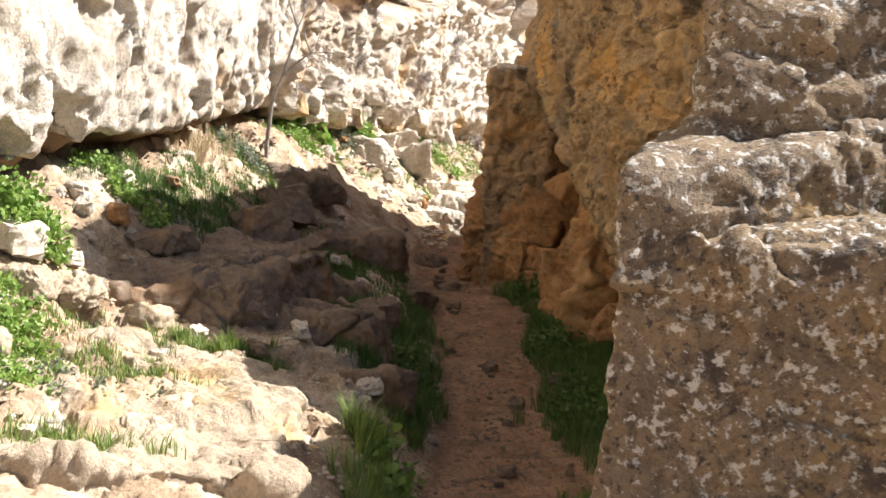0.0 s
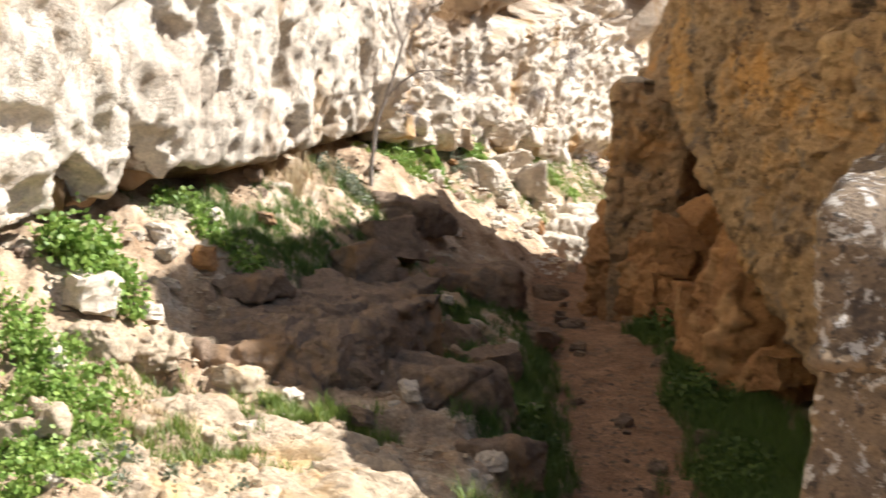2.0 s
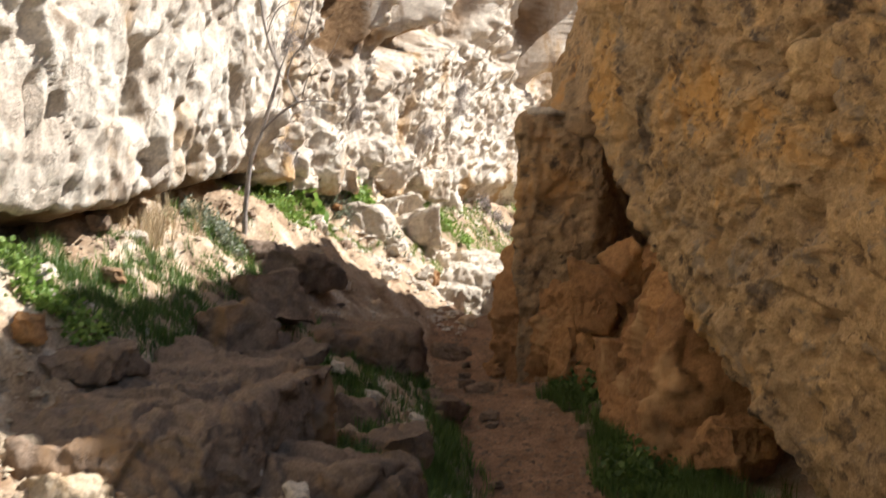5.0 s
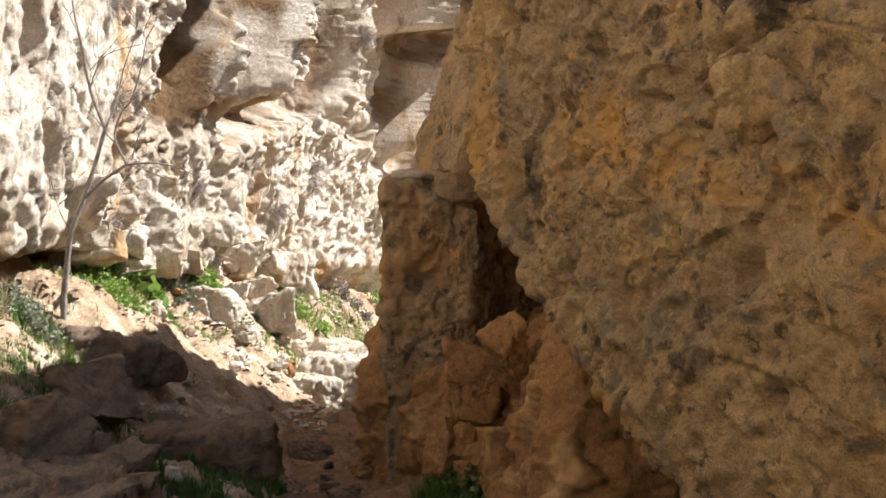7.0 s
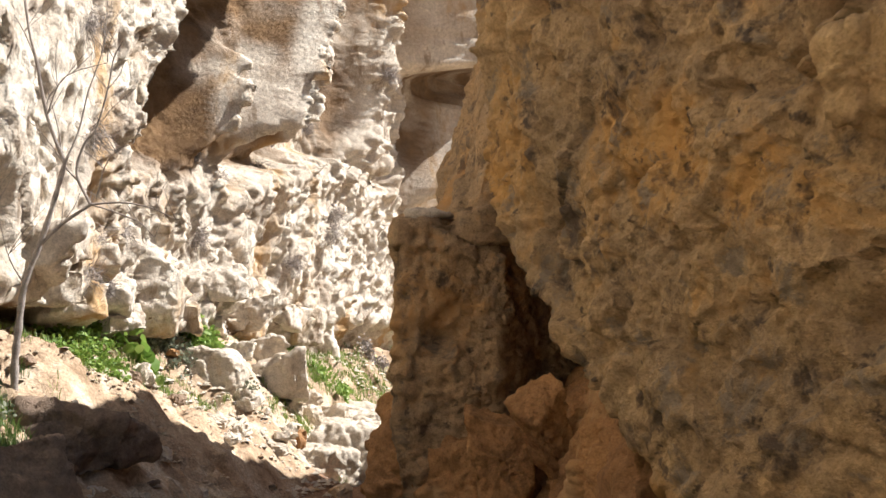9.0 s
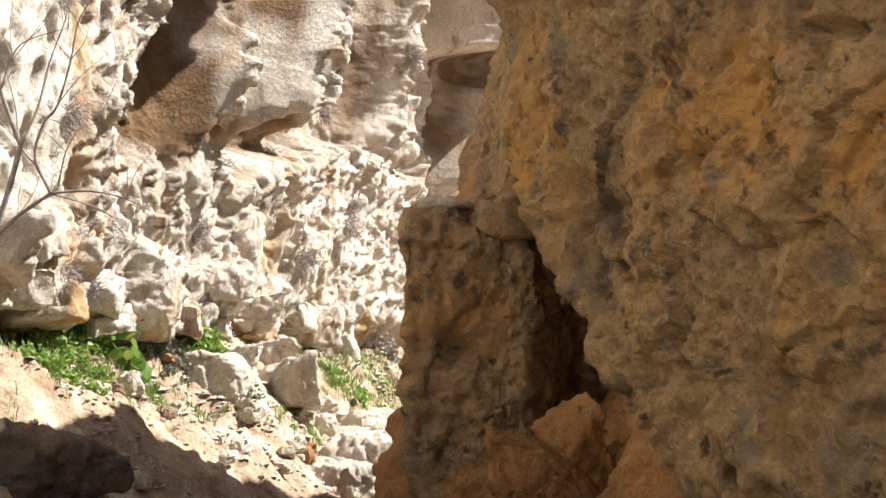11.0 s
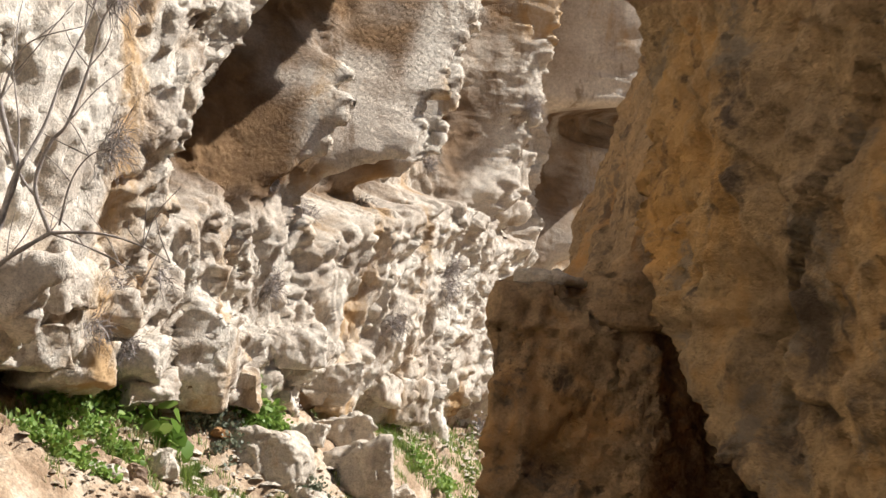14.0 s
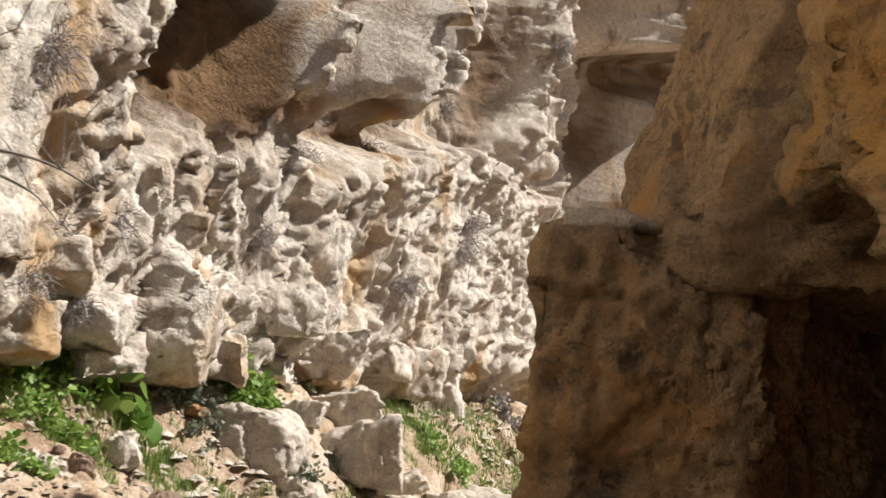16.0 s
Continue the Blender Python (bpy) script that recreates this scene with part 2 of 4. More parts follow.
def stone_material(name, main, second, stain, dark, lichen=None, stain_at=(0.55, 0.66), dark_at=(0.60, 0.72), scale=1.0, streak=False, bump=0.7, lichen_at=(0.55, 0.59), patch=None, zone=None):
    m, t, b = nodes_of(name)
    c = coords(t)
    col = ramp(t, tex(t, c, 2.2 * scale, 6, 0.62), [(0.35, second), (0.62, main)])
    fine = ramp(t, tex(t, c, 26 * scale, 5, 0.7), [(0.3, (0.72,)), (0.7, (1.12,))])
    col = blend(t, 1.0, col, fine, "MULTIPLY")
    grain = ramp(t, tex(t, c, 85 * scale, 5, 0.75), [(0.30, (0.55,)), (0.5, (1.0,)), (0.72, (1.28,))])
    col = blend(t, 0.8, col, grain, "MULTIPLY")
    s = tex(t, c, 1.3 * scale, 6, 0.66, stretch=(1, 1, 0.4) if streak else None, distort=0.4)
    col = blend(t, ramp(t, s, [(stain_at[0], (0,)), (stain_at[1], (1,))]), col, stain)
    d = tex(t, c, 3.7 * scale, 7, 0.7, stretch=(1, 1, 0.35) if streak else None, distort=0.3)
    col = blend(t, ramp(t, d, [(dark_at[0], (0,)), (dark_at[1], (0.85,))]), col, dark)
    if patch:
        pt = tex(t, c, 4.6 * scale, 6, 0.72, distort=0.5)
        col = blend(t, ramp(t, pt, [(0.55, (0,)), (0.63, (0.8,))]), col, patch)
        hole = tex(t, c, 11 * scale, 5, 0.62)
        col = blend(t, ramp(t, hole, [(0.62, (0,)), (0.68, (0.8,))]), col, dark)
    # zone colour where an attribute marks it; on the cliff it holds painted shade
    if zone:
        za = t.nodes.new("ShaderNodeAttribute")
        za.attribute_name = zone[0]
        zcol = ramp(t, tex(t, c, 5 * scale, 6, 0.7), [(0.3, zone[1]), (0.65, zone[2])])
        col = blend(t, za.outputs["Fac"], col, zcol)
    if lichen:
        l = tex(t, c, 19 * scale, 6, 0.70, distort=0.1)
        col = blend(t, ramp(t, l, [(lichen_at[0], (0,)), (lichen_at[1], (0.9,))]), col, lichen)
        l2 = tex(t, c, 30 * scale, 5, 0.7)
        col = blend(t, ramp(t, l2, [(0.57, (0,)), (0.61, (0.85,))]), col, (0.05, 0.045, 0.04))
    t.links.new(col, b.inputs["Base Color"])
    b.inputs["Roughness"].default_value = 0.92
    b.inputs["Specular IOR Level"].default_value = 0.2
    bumped(t, b, c, [(9, 0.5), (30, 0.38), (95, 0.22), (240, 0.1)], bump, 0.05)
    return m


# recess zone: ochre stain taken darker, the shade of the hollows in its colour
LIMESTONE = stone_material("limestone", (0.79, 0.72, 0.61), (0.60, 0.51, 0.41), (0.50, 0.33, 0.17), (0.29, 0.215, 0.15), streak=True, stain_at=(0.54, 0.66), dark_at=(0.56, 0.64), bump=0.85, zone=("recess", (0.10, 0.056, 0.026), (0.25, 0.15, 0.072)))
PALE = stone_material("pale_limestone", (0.70, 0.62, 0.51), (0.53, 0.46, 0.37), (0.55, 0.36, 0.18), (0.24, 0.20, 0.16), stain_at=(0.60, 0.70))
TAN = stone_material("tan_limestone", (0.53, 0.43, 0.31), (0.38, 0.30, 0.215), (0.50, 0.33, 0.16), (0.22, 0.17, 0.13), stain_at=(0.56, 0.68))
OCHRE = stone_material("ochre_limestone", (0.53, 0.355, 0.175), (0.37, 0.26, 0.15), (0.54, 0.31, 0.11), (0.08, 0.06, 0.047), stain_at=(0.53, 0.62), dark_at=(0.555, 0.65), patch=(0.25, 0.205, 0.15), bump=0.9)
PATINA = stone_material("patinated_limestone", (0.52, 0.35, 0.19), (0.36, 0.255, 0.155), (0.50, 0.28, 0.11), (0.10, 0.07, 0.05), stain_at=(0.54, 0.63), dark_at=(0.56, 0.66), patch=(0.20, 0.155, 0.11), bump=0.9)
LICHEN = stone_material("lichened_limestone", (0.26, 0.19, 0.12), (0.17, 0.13, 0.095), (0.31, 0.205, 0.09), (0.05, 0.042, 0.038), lichen=(0.52, 0.50, 0.46), dark_at=(0.53, 0.62))
ORANGE = stone_material("iron_stained_rock", (0.45, 0.245, 0.105), (0.29, 0.155, 0.075), (0.50, 0.32, 0.16), (0.09, 0.055, 0.038), dark_at=(0.62, 0.74))
FRESH = stone_material("fresh_break", (0.52, 0.36, 0.18), (0.42, 0.27, 0.13), (0.55, 0.33, 0.13), (0.2, 0.13, 0.08))
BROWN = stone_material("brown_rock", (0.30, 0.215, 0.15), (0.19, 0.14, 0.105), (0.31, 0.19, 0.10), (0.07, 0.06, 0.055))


def ground_material():
    m, t, b = nodes_of("stony_soil")
    c = coords(t)
    a = t.nodes.new("ShaderNodeAttribute")
    a.attribute_name = "trodden"
    soil = ramp(t, tex(t, c, 5, 6, 0.65), [(0.3, (0.20, 0.115, 0.065)), (0.68, (0.40, 0.25, 0.16))])
    pale = ramp(t, tex(t, c, 3.1, 6, 0.68), [(0.34, (0.25, 0.165, 0.10)), (0.52, (0.46, 0.345, 0.235)), (0.68, (0.62, 0.54, 0.43))])
    wob = t.nodes.new("ShaderNodeMath")
    wob.operation = "MULTIPLY_ADD"
    wob.inputs[1].default_value = 0.7
    t.links.new(tex(t, c, 4, 5), wob.inputs[0])
    add = t.nodes.new("ShaderNodeMath")
    add.operation = "ADD"
    t.links.new(a.outputs["Fac"], add.inputs[0])
    wob.inputs[2].default_value = -0.35
    t.links.new(wob.outputs[0], add.inputs[1])
    col = blend(t, ramp(t, add.outputs[0], [(0.35, (0,)), (0.65, (1,))]), pale, soil)
    grit = ramp(t, tex(t, c, 60, 4, 0.7), [(0.35, (0.65,)), (0.65, (1.2,))])
    col = blend(t, 1.0, col, grit, "MULTIPLY")
    t.links.new(col, b.inputs["Base Color"])
    b.inputs["Roughness"].default_value = 0.95
    b.inputs["Specular IOR Level"].default_value = 0.15
    bumped(t, b, c, [(14, 0.5), (45, 0.4), (120, 0.2)], 0.8, 0.03)
    return m


def leaf_material(name, low, high, trans=0.35, rough=0.55):
    m, t, b = nodes_of(name)
    g = t.nodes.new("ShaderNodeNewGeometry")
    col = ramp(t, g.outputs["Random Per Island"], [(0.0, low), (1.0, high)])
    t.links.new(col, b.inputs["Base Color"])
    b.inputs["Roughness"].default_value = rough
    tr = t.nodes.new("ShaderNodeBsdfTranslucent")
    t.links.new(col, tr.inputs[0])
    mx = t.nodes.new("ShaderNodeMixShader")
    mx.inputs[0].default_value = trans
    t.links.new(b.outputs[0], mx.inputs[1])
    t.links.new(tr.outputs[0], mx.inputs[2])
    t.links.new(mx.outputs[0], t.nodes["Material Output"].inputs[0])
    return m


SOIL = ground_material()
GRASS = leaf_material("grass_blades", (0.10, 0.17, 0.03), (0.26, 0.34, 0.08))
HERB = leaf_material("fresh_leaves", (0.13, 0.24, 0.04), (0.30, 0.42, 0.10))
# the grass green again, darkened to stand for shade on the blades
SHADED_GREEN = leaf_material("shaded_leaves", (0.06, 0.12, 0.025), (0.15, 0.23, 0.055))
GREY_LEAF = leaf_material("grey_green_leaves", (0.12, 0.15, 0.09), (0.28, 0.30, 0.22))
STRAW = leaf_material("dry_straw", (0.34, 0.25, 0.14), (0.58, 0.47, 0.30), 0.2, 0.8)
DEAD = leaf_material("dead_twigs", (0.20, 0.17, 0.15), (0.42, 0.38, 0.36), 0.1, 0.9)
BARK = stone_material("bark", (0.42, 0.37, 0.33), (0.28, 0.24, 0.21), (0.46, 0.42, 0.38), (0.12, 0.10, 0.09), scale=6, bump=0.5)


# ---- ground ----
def spaced(rows):
    """Coordinates in stretches (from, to, step), each once."""
    out = np.concatenate([np.arange(a, b - s * 0.01, s) for a, b, s in rows] + [[rows[-1][1]]])
    return out


def ground_top(x, y):
    """The ground with its terraces, bumps and small rubble."""
    p = np.stack([x, y, 0 * x], 1)
    z = ground_z(x, y)
    dx = lerp(y, PATH_Y, PATH_X) - x
    on = smooth(0.55, 0.3, np.abs(dx + 0.05))
    bank = smooth(0.3, 0.8, dx)
    z = z + 0.035 * fbm(p * 1.1, 3, 5) + (0.012 + 0.03 * bank) * fbm(p * 4, 3, 9)
    z = z + bank * (0.045 * chunks(p * 2.6 + fbm(p * 2, 2, 2)[:, None] * 0.3, 31) + 0.030 * chunks(p * 7.0, 33) + 0.012 * chunks(p * 17.0, 34))
    z = z + (1 - 0.6 * on) * 0.008 * fbm(p * 22, 2, 41) + 0.012 * on * np.maximum(0, 0.4 - cells(p * 11, 51)[0]) * 2
    return z, on


gx = spaced([(-220, -20, 25), (-20, -6, 1.0), (-6, -3.2, 0.2), (-3.2, 2.6, 0.022), (2.6, 6, 0.2), (6, 20, 1.0), (20, 220, 25)])
gy = spaced([(-220, -20, 25), (-20, 0, 1.0), (0, 3.4, 0.15), (3.4, 11.5, 0.022), (11.5, 19, 0.04), (19, 40, 0.5), (40, 220, 15)])
X, Y = (a.ravel() for a in np.meshgrid(gx, gy, indexing="ij"))
Z, trod = ground_top(np.clip(X, -6, 6), np.clip(Y, -30, 50))
gm = mesh_of("ground", np.stack([X, Y, Z], 1), grid_faces(len(gx), len(gy)), SOIL)
at_ = gm.attributes.new("trodden", "FLOAT", "POINT")
at_.data.foreach_set("value", trod.astype(np.float32))
tagged(new("ground", gm), "stony reddish soil with a trodden footpath and pale rubble", "ground", kind="structure")


def top(x, y):
    return float(ground_top(np.array([float(x)]), np.array([float(y)]))[0][0])


# ---- the overhanging cliff ----
def lip_z(y):
    return lerp(y, (-6, 4, 5.65, 6.4, 7, 7.4, 8, 8.9, 10.2, 11.4, 12.1, 12.95, 13.2, 14.3, 15.5, 17, 19, 24, 45),
                (0.3, 0.85, 1.16, 1.34, 1.50, 1.58, 1.66, 1.75, 1.86, 1.99, 2.07, 2.13, 2.0, 2.0, 1.93, 1.85, 1.9, 2.1, 3.0))


def cliff_offset(y, z):
    """How far the face stands out from its line: lean, the slanting alcove, ribs and the far roof."""
    zl = lip_z(y)
    p2 = np.stack([y, z, 0 * y], 1)
    wob = fbm(p2 * 1.5, 3, 64)
    off = 0.10 * np.maximum(z - zl, 0) - 0.05 * np.exp(-np.maximum(z - zl, 0) / 0.08)
    # the near wall ends in a slanting edge, the face behind it stands far back
    left = lerp(z, (1.5, 2.6, 3.15, 3.5, 4.2, 5, 6, 9), (12.75, 12.58, 12.45, 12.58, 13.02, 13.6, 14.3, 16.5)) + 0.05 * fbm(p2 * 3.0, 3, 65)
    floor_ = lerp(y, (12, 12.5, 12.9, 13.7, 14.5, 15.5, 16.6, 17.6, 19, 25), (2.45, 2.55, 2.82, 3.02, 3.15, 3.45, 3.72, 3.65, 3.6, 3.8)) + 0.12 * fbm(p2 * 2.2, 3, 66)
    above = smooth(-0.04, 0.22, z - floor_)
    s = y - left
    deep = smooth(0, 0.06, s) * above
    off -= deep * (0.85 * smooth(1.40, 0.15, s) + 0.5 * smooth(0.62, 0.30, s))
    off += 0.16 * np.exp(-((s + 0.16) / 0.22) ** 2) * smooth(2.4, 2.9, z)
    # hollow slabs between the ribs
    mid = smooth(14.40, 14.65, y - 0.5 * (z - 4.0)) * above * smooth(18.7, 18.3, y)
    off -= 0.55 * mid
    rib = 0
    yy = y + 0.045 * wob
    for y0, k, w, a, z0, z1 in ((14.32, 0.52, 0.11, 0.55, 3.25, 9), (14.02, 0.5, 0.06, 0.30, 3.1, 4.4), (15.02, 0.30, 0.06, 0.35, 3.8, 5.0), (15.28, 0.30, 0.10, 0.40, 3.7, 9), (15.62, 0.34, 0.15, 0.58, 3.5, 9), (16.35, 0.3, 0.06, 0.2, 3.8, 9), (17.45, 0.16, 0.20, 0.62, 3.6, 9), (18.05, 0.10, 0.16, 0.5, 3.5, 4.9),
                             (19.35, 0.30, 0.10, 0.75, 3.5, 5.3), (19.95, 0.25, 0.12, 0.95, 3.4, 5.5), (20.25, 0.12, 0.08, 1.0, 3.4, 5.7), (21.2, -0.1, 0.10, 1.1, 4.4, 6.0), (22.3, 0.0, 0.16, 1.0, 3.4, 5.6)):
        fan = 1 + (0.9 if y0 > 17 else 0.15) * smooth(4.5, 3.6, z)
        one = np.exp(-((yy - y0 - k * (z - 4)) / (w * fan)) ** 2) * smooth(z0, z0 + 0.5, z) * smooth(z1, z1 - 0.3, z)
        off += 1.2 * a * one
        rib = np.maximum(rib, np.clip(6.0 * one - 3.4, 0, 1) if y0 < 17 else np.clip(3.0 * one - 1.0, 0, 1))
    # the recessed far slab under a jutting roof
    off -= 0.40 * smooth(18.5, 19.0, y) * smooth(3.4, 3.8, z) * smooth(5.6, 5.45, z - 0.3 * (y - 19.6))
    roof = smooth(18.3, 19.0, y) * smooth(5.25, 5.45, z - 0.28 * (y - 18.6) + 0.06 * wob)
    off += 1.1 * roof
    # unseen mass overhanging the alcove high up, added to keep the sun off it
    off += 1.3 * smooth(5.15, 5.7, z - 0.5 * np.maximum(y - 14.0, 0)) * smooth(12.8, 14.0, y) * smooth(17.5, 16.0, y)
    # the lip steps forward beyond the last recessed blocks
    off += 0.20 * smooth(13.08, 13.16, y) * smooth(2.55, 2.3, z) * smooth(15.5, 14.0, y)
    # undercut foot of the far face
    off -= 0.30 * smooth(2.25, 1.95, z) * smooth(14.6, 15.6, y) * np.clip(0.7 + 0.8 * wob, 0, 1)
    # colour masks: brown stain and painted shade in the alcove and between ribs
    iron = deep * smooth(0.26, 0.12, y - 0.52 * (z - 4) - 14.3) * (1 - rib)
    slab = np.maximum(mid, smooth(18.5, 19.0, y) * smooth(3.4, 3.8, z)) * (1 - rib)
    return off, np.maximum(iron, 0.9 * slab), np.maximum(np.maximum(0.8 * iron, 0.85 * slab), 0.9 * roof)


cy = spaced([(-20, 2, 0.5), (2, 5, 0.08), (5, 12, 0.02), (12, 18.5, 0.0155), (18.5, 23, 0.03), (23, 26, 0.08), (26, 60, 0.8)])
RECESS, LOWER, UPPER = 36, 235, 34
CLIFF_MID = 6.2
v = np.concatenate([np.linspace(0, 1, RECESS, endpoint=False), 1 + np.linspace(0, 1, LOWER, endpoint=False), 2 + np.linspace(0, 1, UPPER)])
CY, V = (a.ravel() for a in np.meshgrid(cy, v, indexing="ij"))
zl = lip_z(CY)
depth = lerp(CY, (-20, 5, 9, 12.5, 13.6, 14.6, 15.5, 17, 19, 40), (0.8, 0.7, 0.7, 0.7, 0.6, 0.45, 0.35, 0.3, 0.3, 0.3))
base_x = lerp(CY, WALL_Y, WALL_X)
foot = ground_z(base_x, CY) - 0.3
r = np.clip(V, 0, 1)
z_in = foot + (zl - foot) * np.where(r < 0.45, r / 0.45 * 0.72, 0.72 + (r - 0.45) / 0.55 * 0.28)
x_in = -depth * np.where(r < 0.45, 1.0, 1 - (np.maximum(r - 0.45, 0) / 0.55) ** 1.3)
zz = np.where(V < 1, z_in, np.where(V < 2, zl + (CLIFF_MID - zl) * (V - 1), CLIFF_MID + 4.0 * (V - 2)))
o, alcove, plain = cliff_offset(CY, np.maximum(zz, zl))
cv = np.stack([base_x + np.where(V < 1, x_in, 0) + np.where(V < 1, o * smooth(0.3, 1, r), o), CY, zz], 1)
cf = grid_faces(len(cy), len(v))
cn = normals_of(cv, cf)
cn *= np.sign((cn[:, 0:1].mean()))
p = cv.copy()
warp = np.stack([fbm(p * 1.3, 3, 61), fbm(p * 1.3, 3, 62), fbm(p * 1.3, 3, 63)], 1)
near = smooth(11.4, 12.6, CY)
q = p + 0.12 * warp
# the grain of the far face climbs away to the side
lean = q + 0.05 * np.stack([fbm(p * 6, 2, 67), fbm(p * 6, 2, 68), fbm(p * 6, 2, 69)], 1)
lean[:, 1] -= 0.50 * lean[:, 2]
flow = np.stack([lean[:, 1], lean[:, 2], 0 * lean[:, 0]], 1)
flute = lambda u, w, seed: 1 - 2.2 * np.abs(vnoise(flow * np.array([u, w, 1]) + 3.3, seed))
rough_far = 0.05 * fbm(p * 0.9, 3, 71) + 0.050 * flute(2.6, 1.0, 76) + 0.035 * flute(6.0, 2.0, 77) + 0.020 * flute(13, 5, 78)
rough_far += 0.052 * chunks(lean * np.array([1.2, 3.8, 2.0]), 72, 0.12) + 0.045 * chunks(lean * np.array([3.0, 8.0, 4.2]), 73, 0.15) + 0.027 * chunks(lean * np.array([7.0, 16, 8.5]), 74, 0.2)
rough_far -= 0.05 * pits(lean * np.array([1.5, 3.6, 2.0]), 81, 0.45, 1.8) + 0.025 * pits(lean * np.array([4, 10, 6.0]), 82, 0.5, 1.6)
rough_near = 0.035 * fbm(p * 0.9, 3, 71) + 0.03 * chunks(q * 1.5, 72, 0.15) + 0.022 * chunks(q * np.array([3.6, 4.6, 3.0]), 73, 0.25) + 0.016 * chunks(q * np.array([9, 11, 7.0]), 74)
rough_near -= 0.15 * pits(q * np.array([1, 2.2, 1.5]), 81, 0.5, 2.0) + 0.07 * pits(q * np.array([3, 4.2, 3.0]), 82, 0.5, 1.9) + 0.03 * pits(q * np.array([6, 9, 6.5]), 83, 0.5, 1.6)
h = near * rough_far + (1 - near) * rough_near + 0.018 * fbm(p * 6, 3, 75)
# steep flanks stay smoother
steep = np.abs(np.gradient(cv[:, 0].reshape(len(cy), -1), cy, axis=0)).ravel() + 0.6 * np.abs(np.gradient(cv[:, 0].reshape(len(cy), -1), axis=1) / 0.018).ravel() * (V >= 1)
h /= 1 + (np.maximum(steep - 1.0, 0) / 1.8) ** 2
h *= (1 - 0.7 * plain) * np.where(V < 1, 0.35 + 0.65 * r, 1)
push = np.where((V >= 1)[:, None], np.array([[0.8, -0.30, -0.05]]) + 0.9 * cn, cn)
push /= np.linalg.norm(push, axis=1, keepdims=True)
cv = cv + push * h[:, None]
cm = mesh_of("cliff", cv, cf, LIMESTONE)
# the undercut below the lip gets the same shade-dark brown
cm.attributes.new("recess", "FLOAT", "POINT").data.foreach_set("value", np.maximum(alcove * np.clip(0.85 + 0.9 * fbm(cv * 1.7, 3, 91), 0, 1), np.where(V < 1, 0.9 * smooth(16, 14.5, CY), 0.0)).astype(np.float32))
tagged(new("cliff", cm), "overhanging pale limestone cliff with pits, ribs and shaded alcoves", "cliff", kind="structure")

# ---- the outcrop beside the path ----
face = rock("leaning_rock_face", (2.35, 8.15, 2.2), [((-0.947, -0.32, 0), 1.06), ((-0.45, 0.89, 0), 1.45), ((0.1, -1, 0.1), 2.0), ((1, 0, 0), 2.2), ((0, 0, 1), 2.2), ((-0.25, -0.4, 0.85), 0.98),
     ((-0.327, 0.518, -0.858), 1.09), ((-0.3, 0.6, -0.75), 1.0), ((0, 0.75, -0.66), 0.64), ((-0.1, 0, -1), 2.6)], 235, 11, 0.085, OCHRE, "tall ochre limestone outcrop overhanging the footpath", "rock", pit=0.085, sharp=34, crack=0.1, grit=0.26,
     grooves=[((1.58, 7.14, 2.75), (1.57, 7.15, 2.24), 0.09, 0.022), ((1.57, 7.15, 2.24), (1.40, 7.60, 2.30), 0.06, 0.02), ((1.40, 7.60, 2.30), (1.25, 8.05, 2.75), 0.06, 0.02), ((1.57, 7.15, 2.40), (1.9, 6.4, 2.45), 0.06, 0.02), ((1.60, 7.05, 2.10), (1.72, 6.7, 1.95), 0.05, 0.02)])
verts, quads = rock_points(box_planes(0.05, 0.16, 0.13, 44, 0.2), 24, 45, 0.12, at=(1.6, 7.0, 2.2), scale=0.4)
flake = part("flake", mesh_of("flake", verts, quads, FRESH), face, "orange freshly broken flake beside the crack")
flake.location = (1.63 - 2.35, 6.98 - 8.15, 2.20 - 2.2)
flake.rotation_euler = (0, 0, radians(18))
rock("capping_ledge", (2.88, 7.3, 2.9), [((-0.9, -0.3, 0.2), 1.10), ((0.1, -1, 0.25), 1.1), ((0, 1, 0), 1.2), ((1, 0, 0), 1.5), ((-0.1, -0.1, 1), 0.7), ((0, 0, -1), 0.32)],
     90, 31, 0.10, LICHEN, "grey lichened ledges capping the outcrop", "rock", layered=0.06, sharp=20)
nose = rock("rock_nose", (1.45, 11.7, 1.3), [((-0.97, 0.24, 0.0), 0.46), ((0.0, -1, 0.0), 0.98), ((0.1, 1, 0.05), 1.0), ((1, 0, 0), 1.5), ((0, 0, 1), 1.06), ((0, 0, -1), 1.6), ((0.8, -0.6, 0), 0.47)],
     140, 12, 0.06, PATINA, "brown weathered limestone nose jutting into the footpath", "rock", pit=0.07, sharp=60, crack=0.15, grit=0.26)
verts, quads = rock_points(box_planes(0.13, 0.24, 0.024, 46, 0.1, 3), 26, 47, 0.10, at=(0.94, 11.0, 2.38), scale=0.3)
ledge = part("ledge", mesh_of("ledge", verts, quads, PALE), nose, "thin pale plate on the nose's top edge")
ledge.location = (0.95 - 1.45, 11.0 - 11.7, 2.375 - 1.3)
for n_, (x, y, z, sx, sy, sz) in enumerate([(1.02, 10.9, 1.75, 0.05, 0.10, 0.30), (1.16, 10.78, 1.35, 0.10, 0.07, 0.24), (1.30, 10.76, 1.95, 0.08, 0.06, 0.22), (0.98, 11.35, 1.35, 0.06, 0.16, 0.20)]):
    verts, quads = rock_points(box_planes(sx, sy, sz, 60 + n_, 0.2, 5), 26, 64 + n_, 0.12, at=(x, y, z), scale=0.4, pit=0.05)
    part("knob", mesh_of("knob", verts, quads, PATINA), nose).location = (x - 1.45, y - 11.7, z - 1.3)
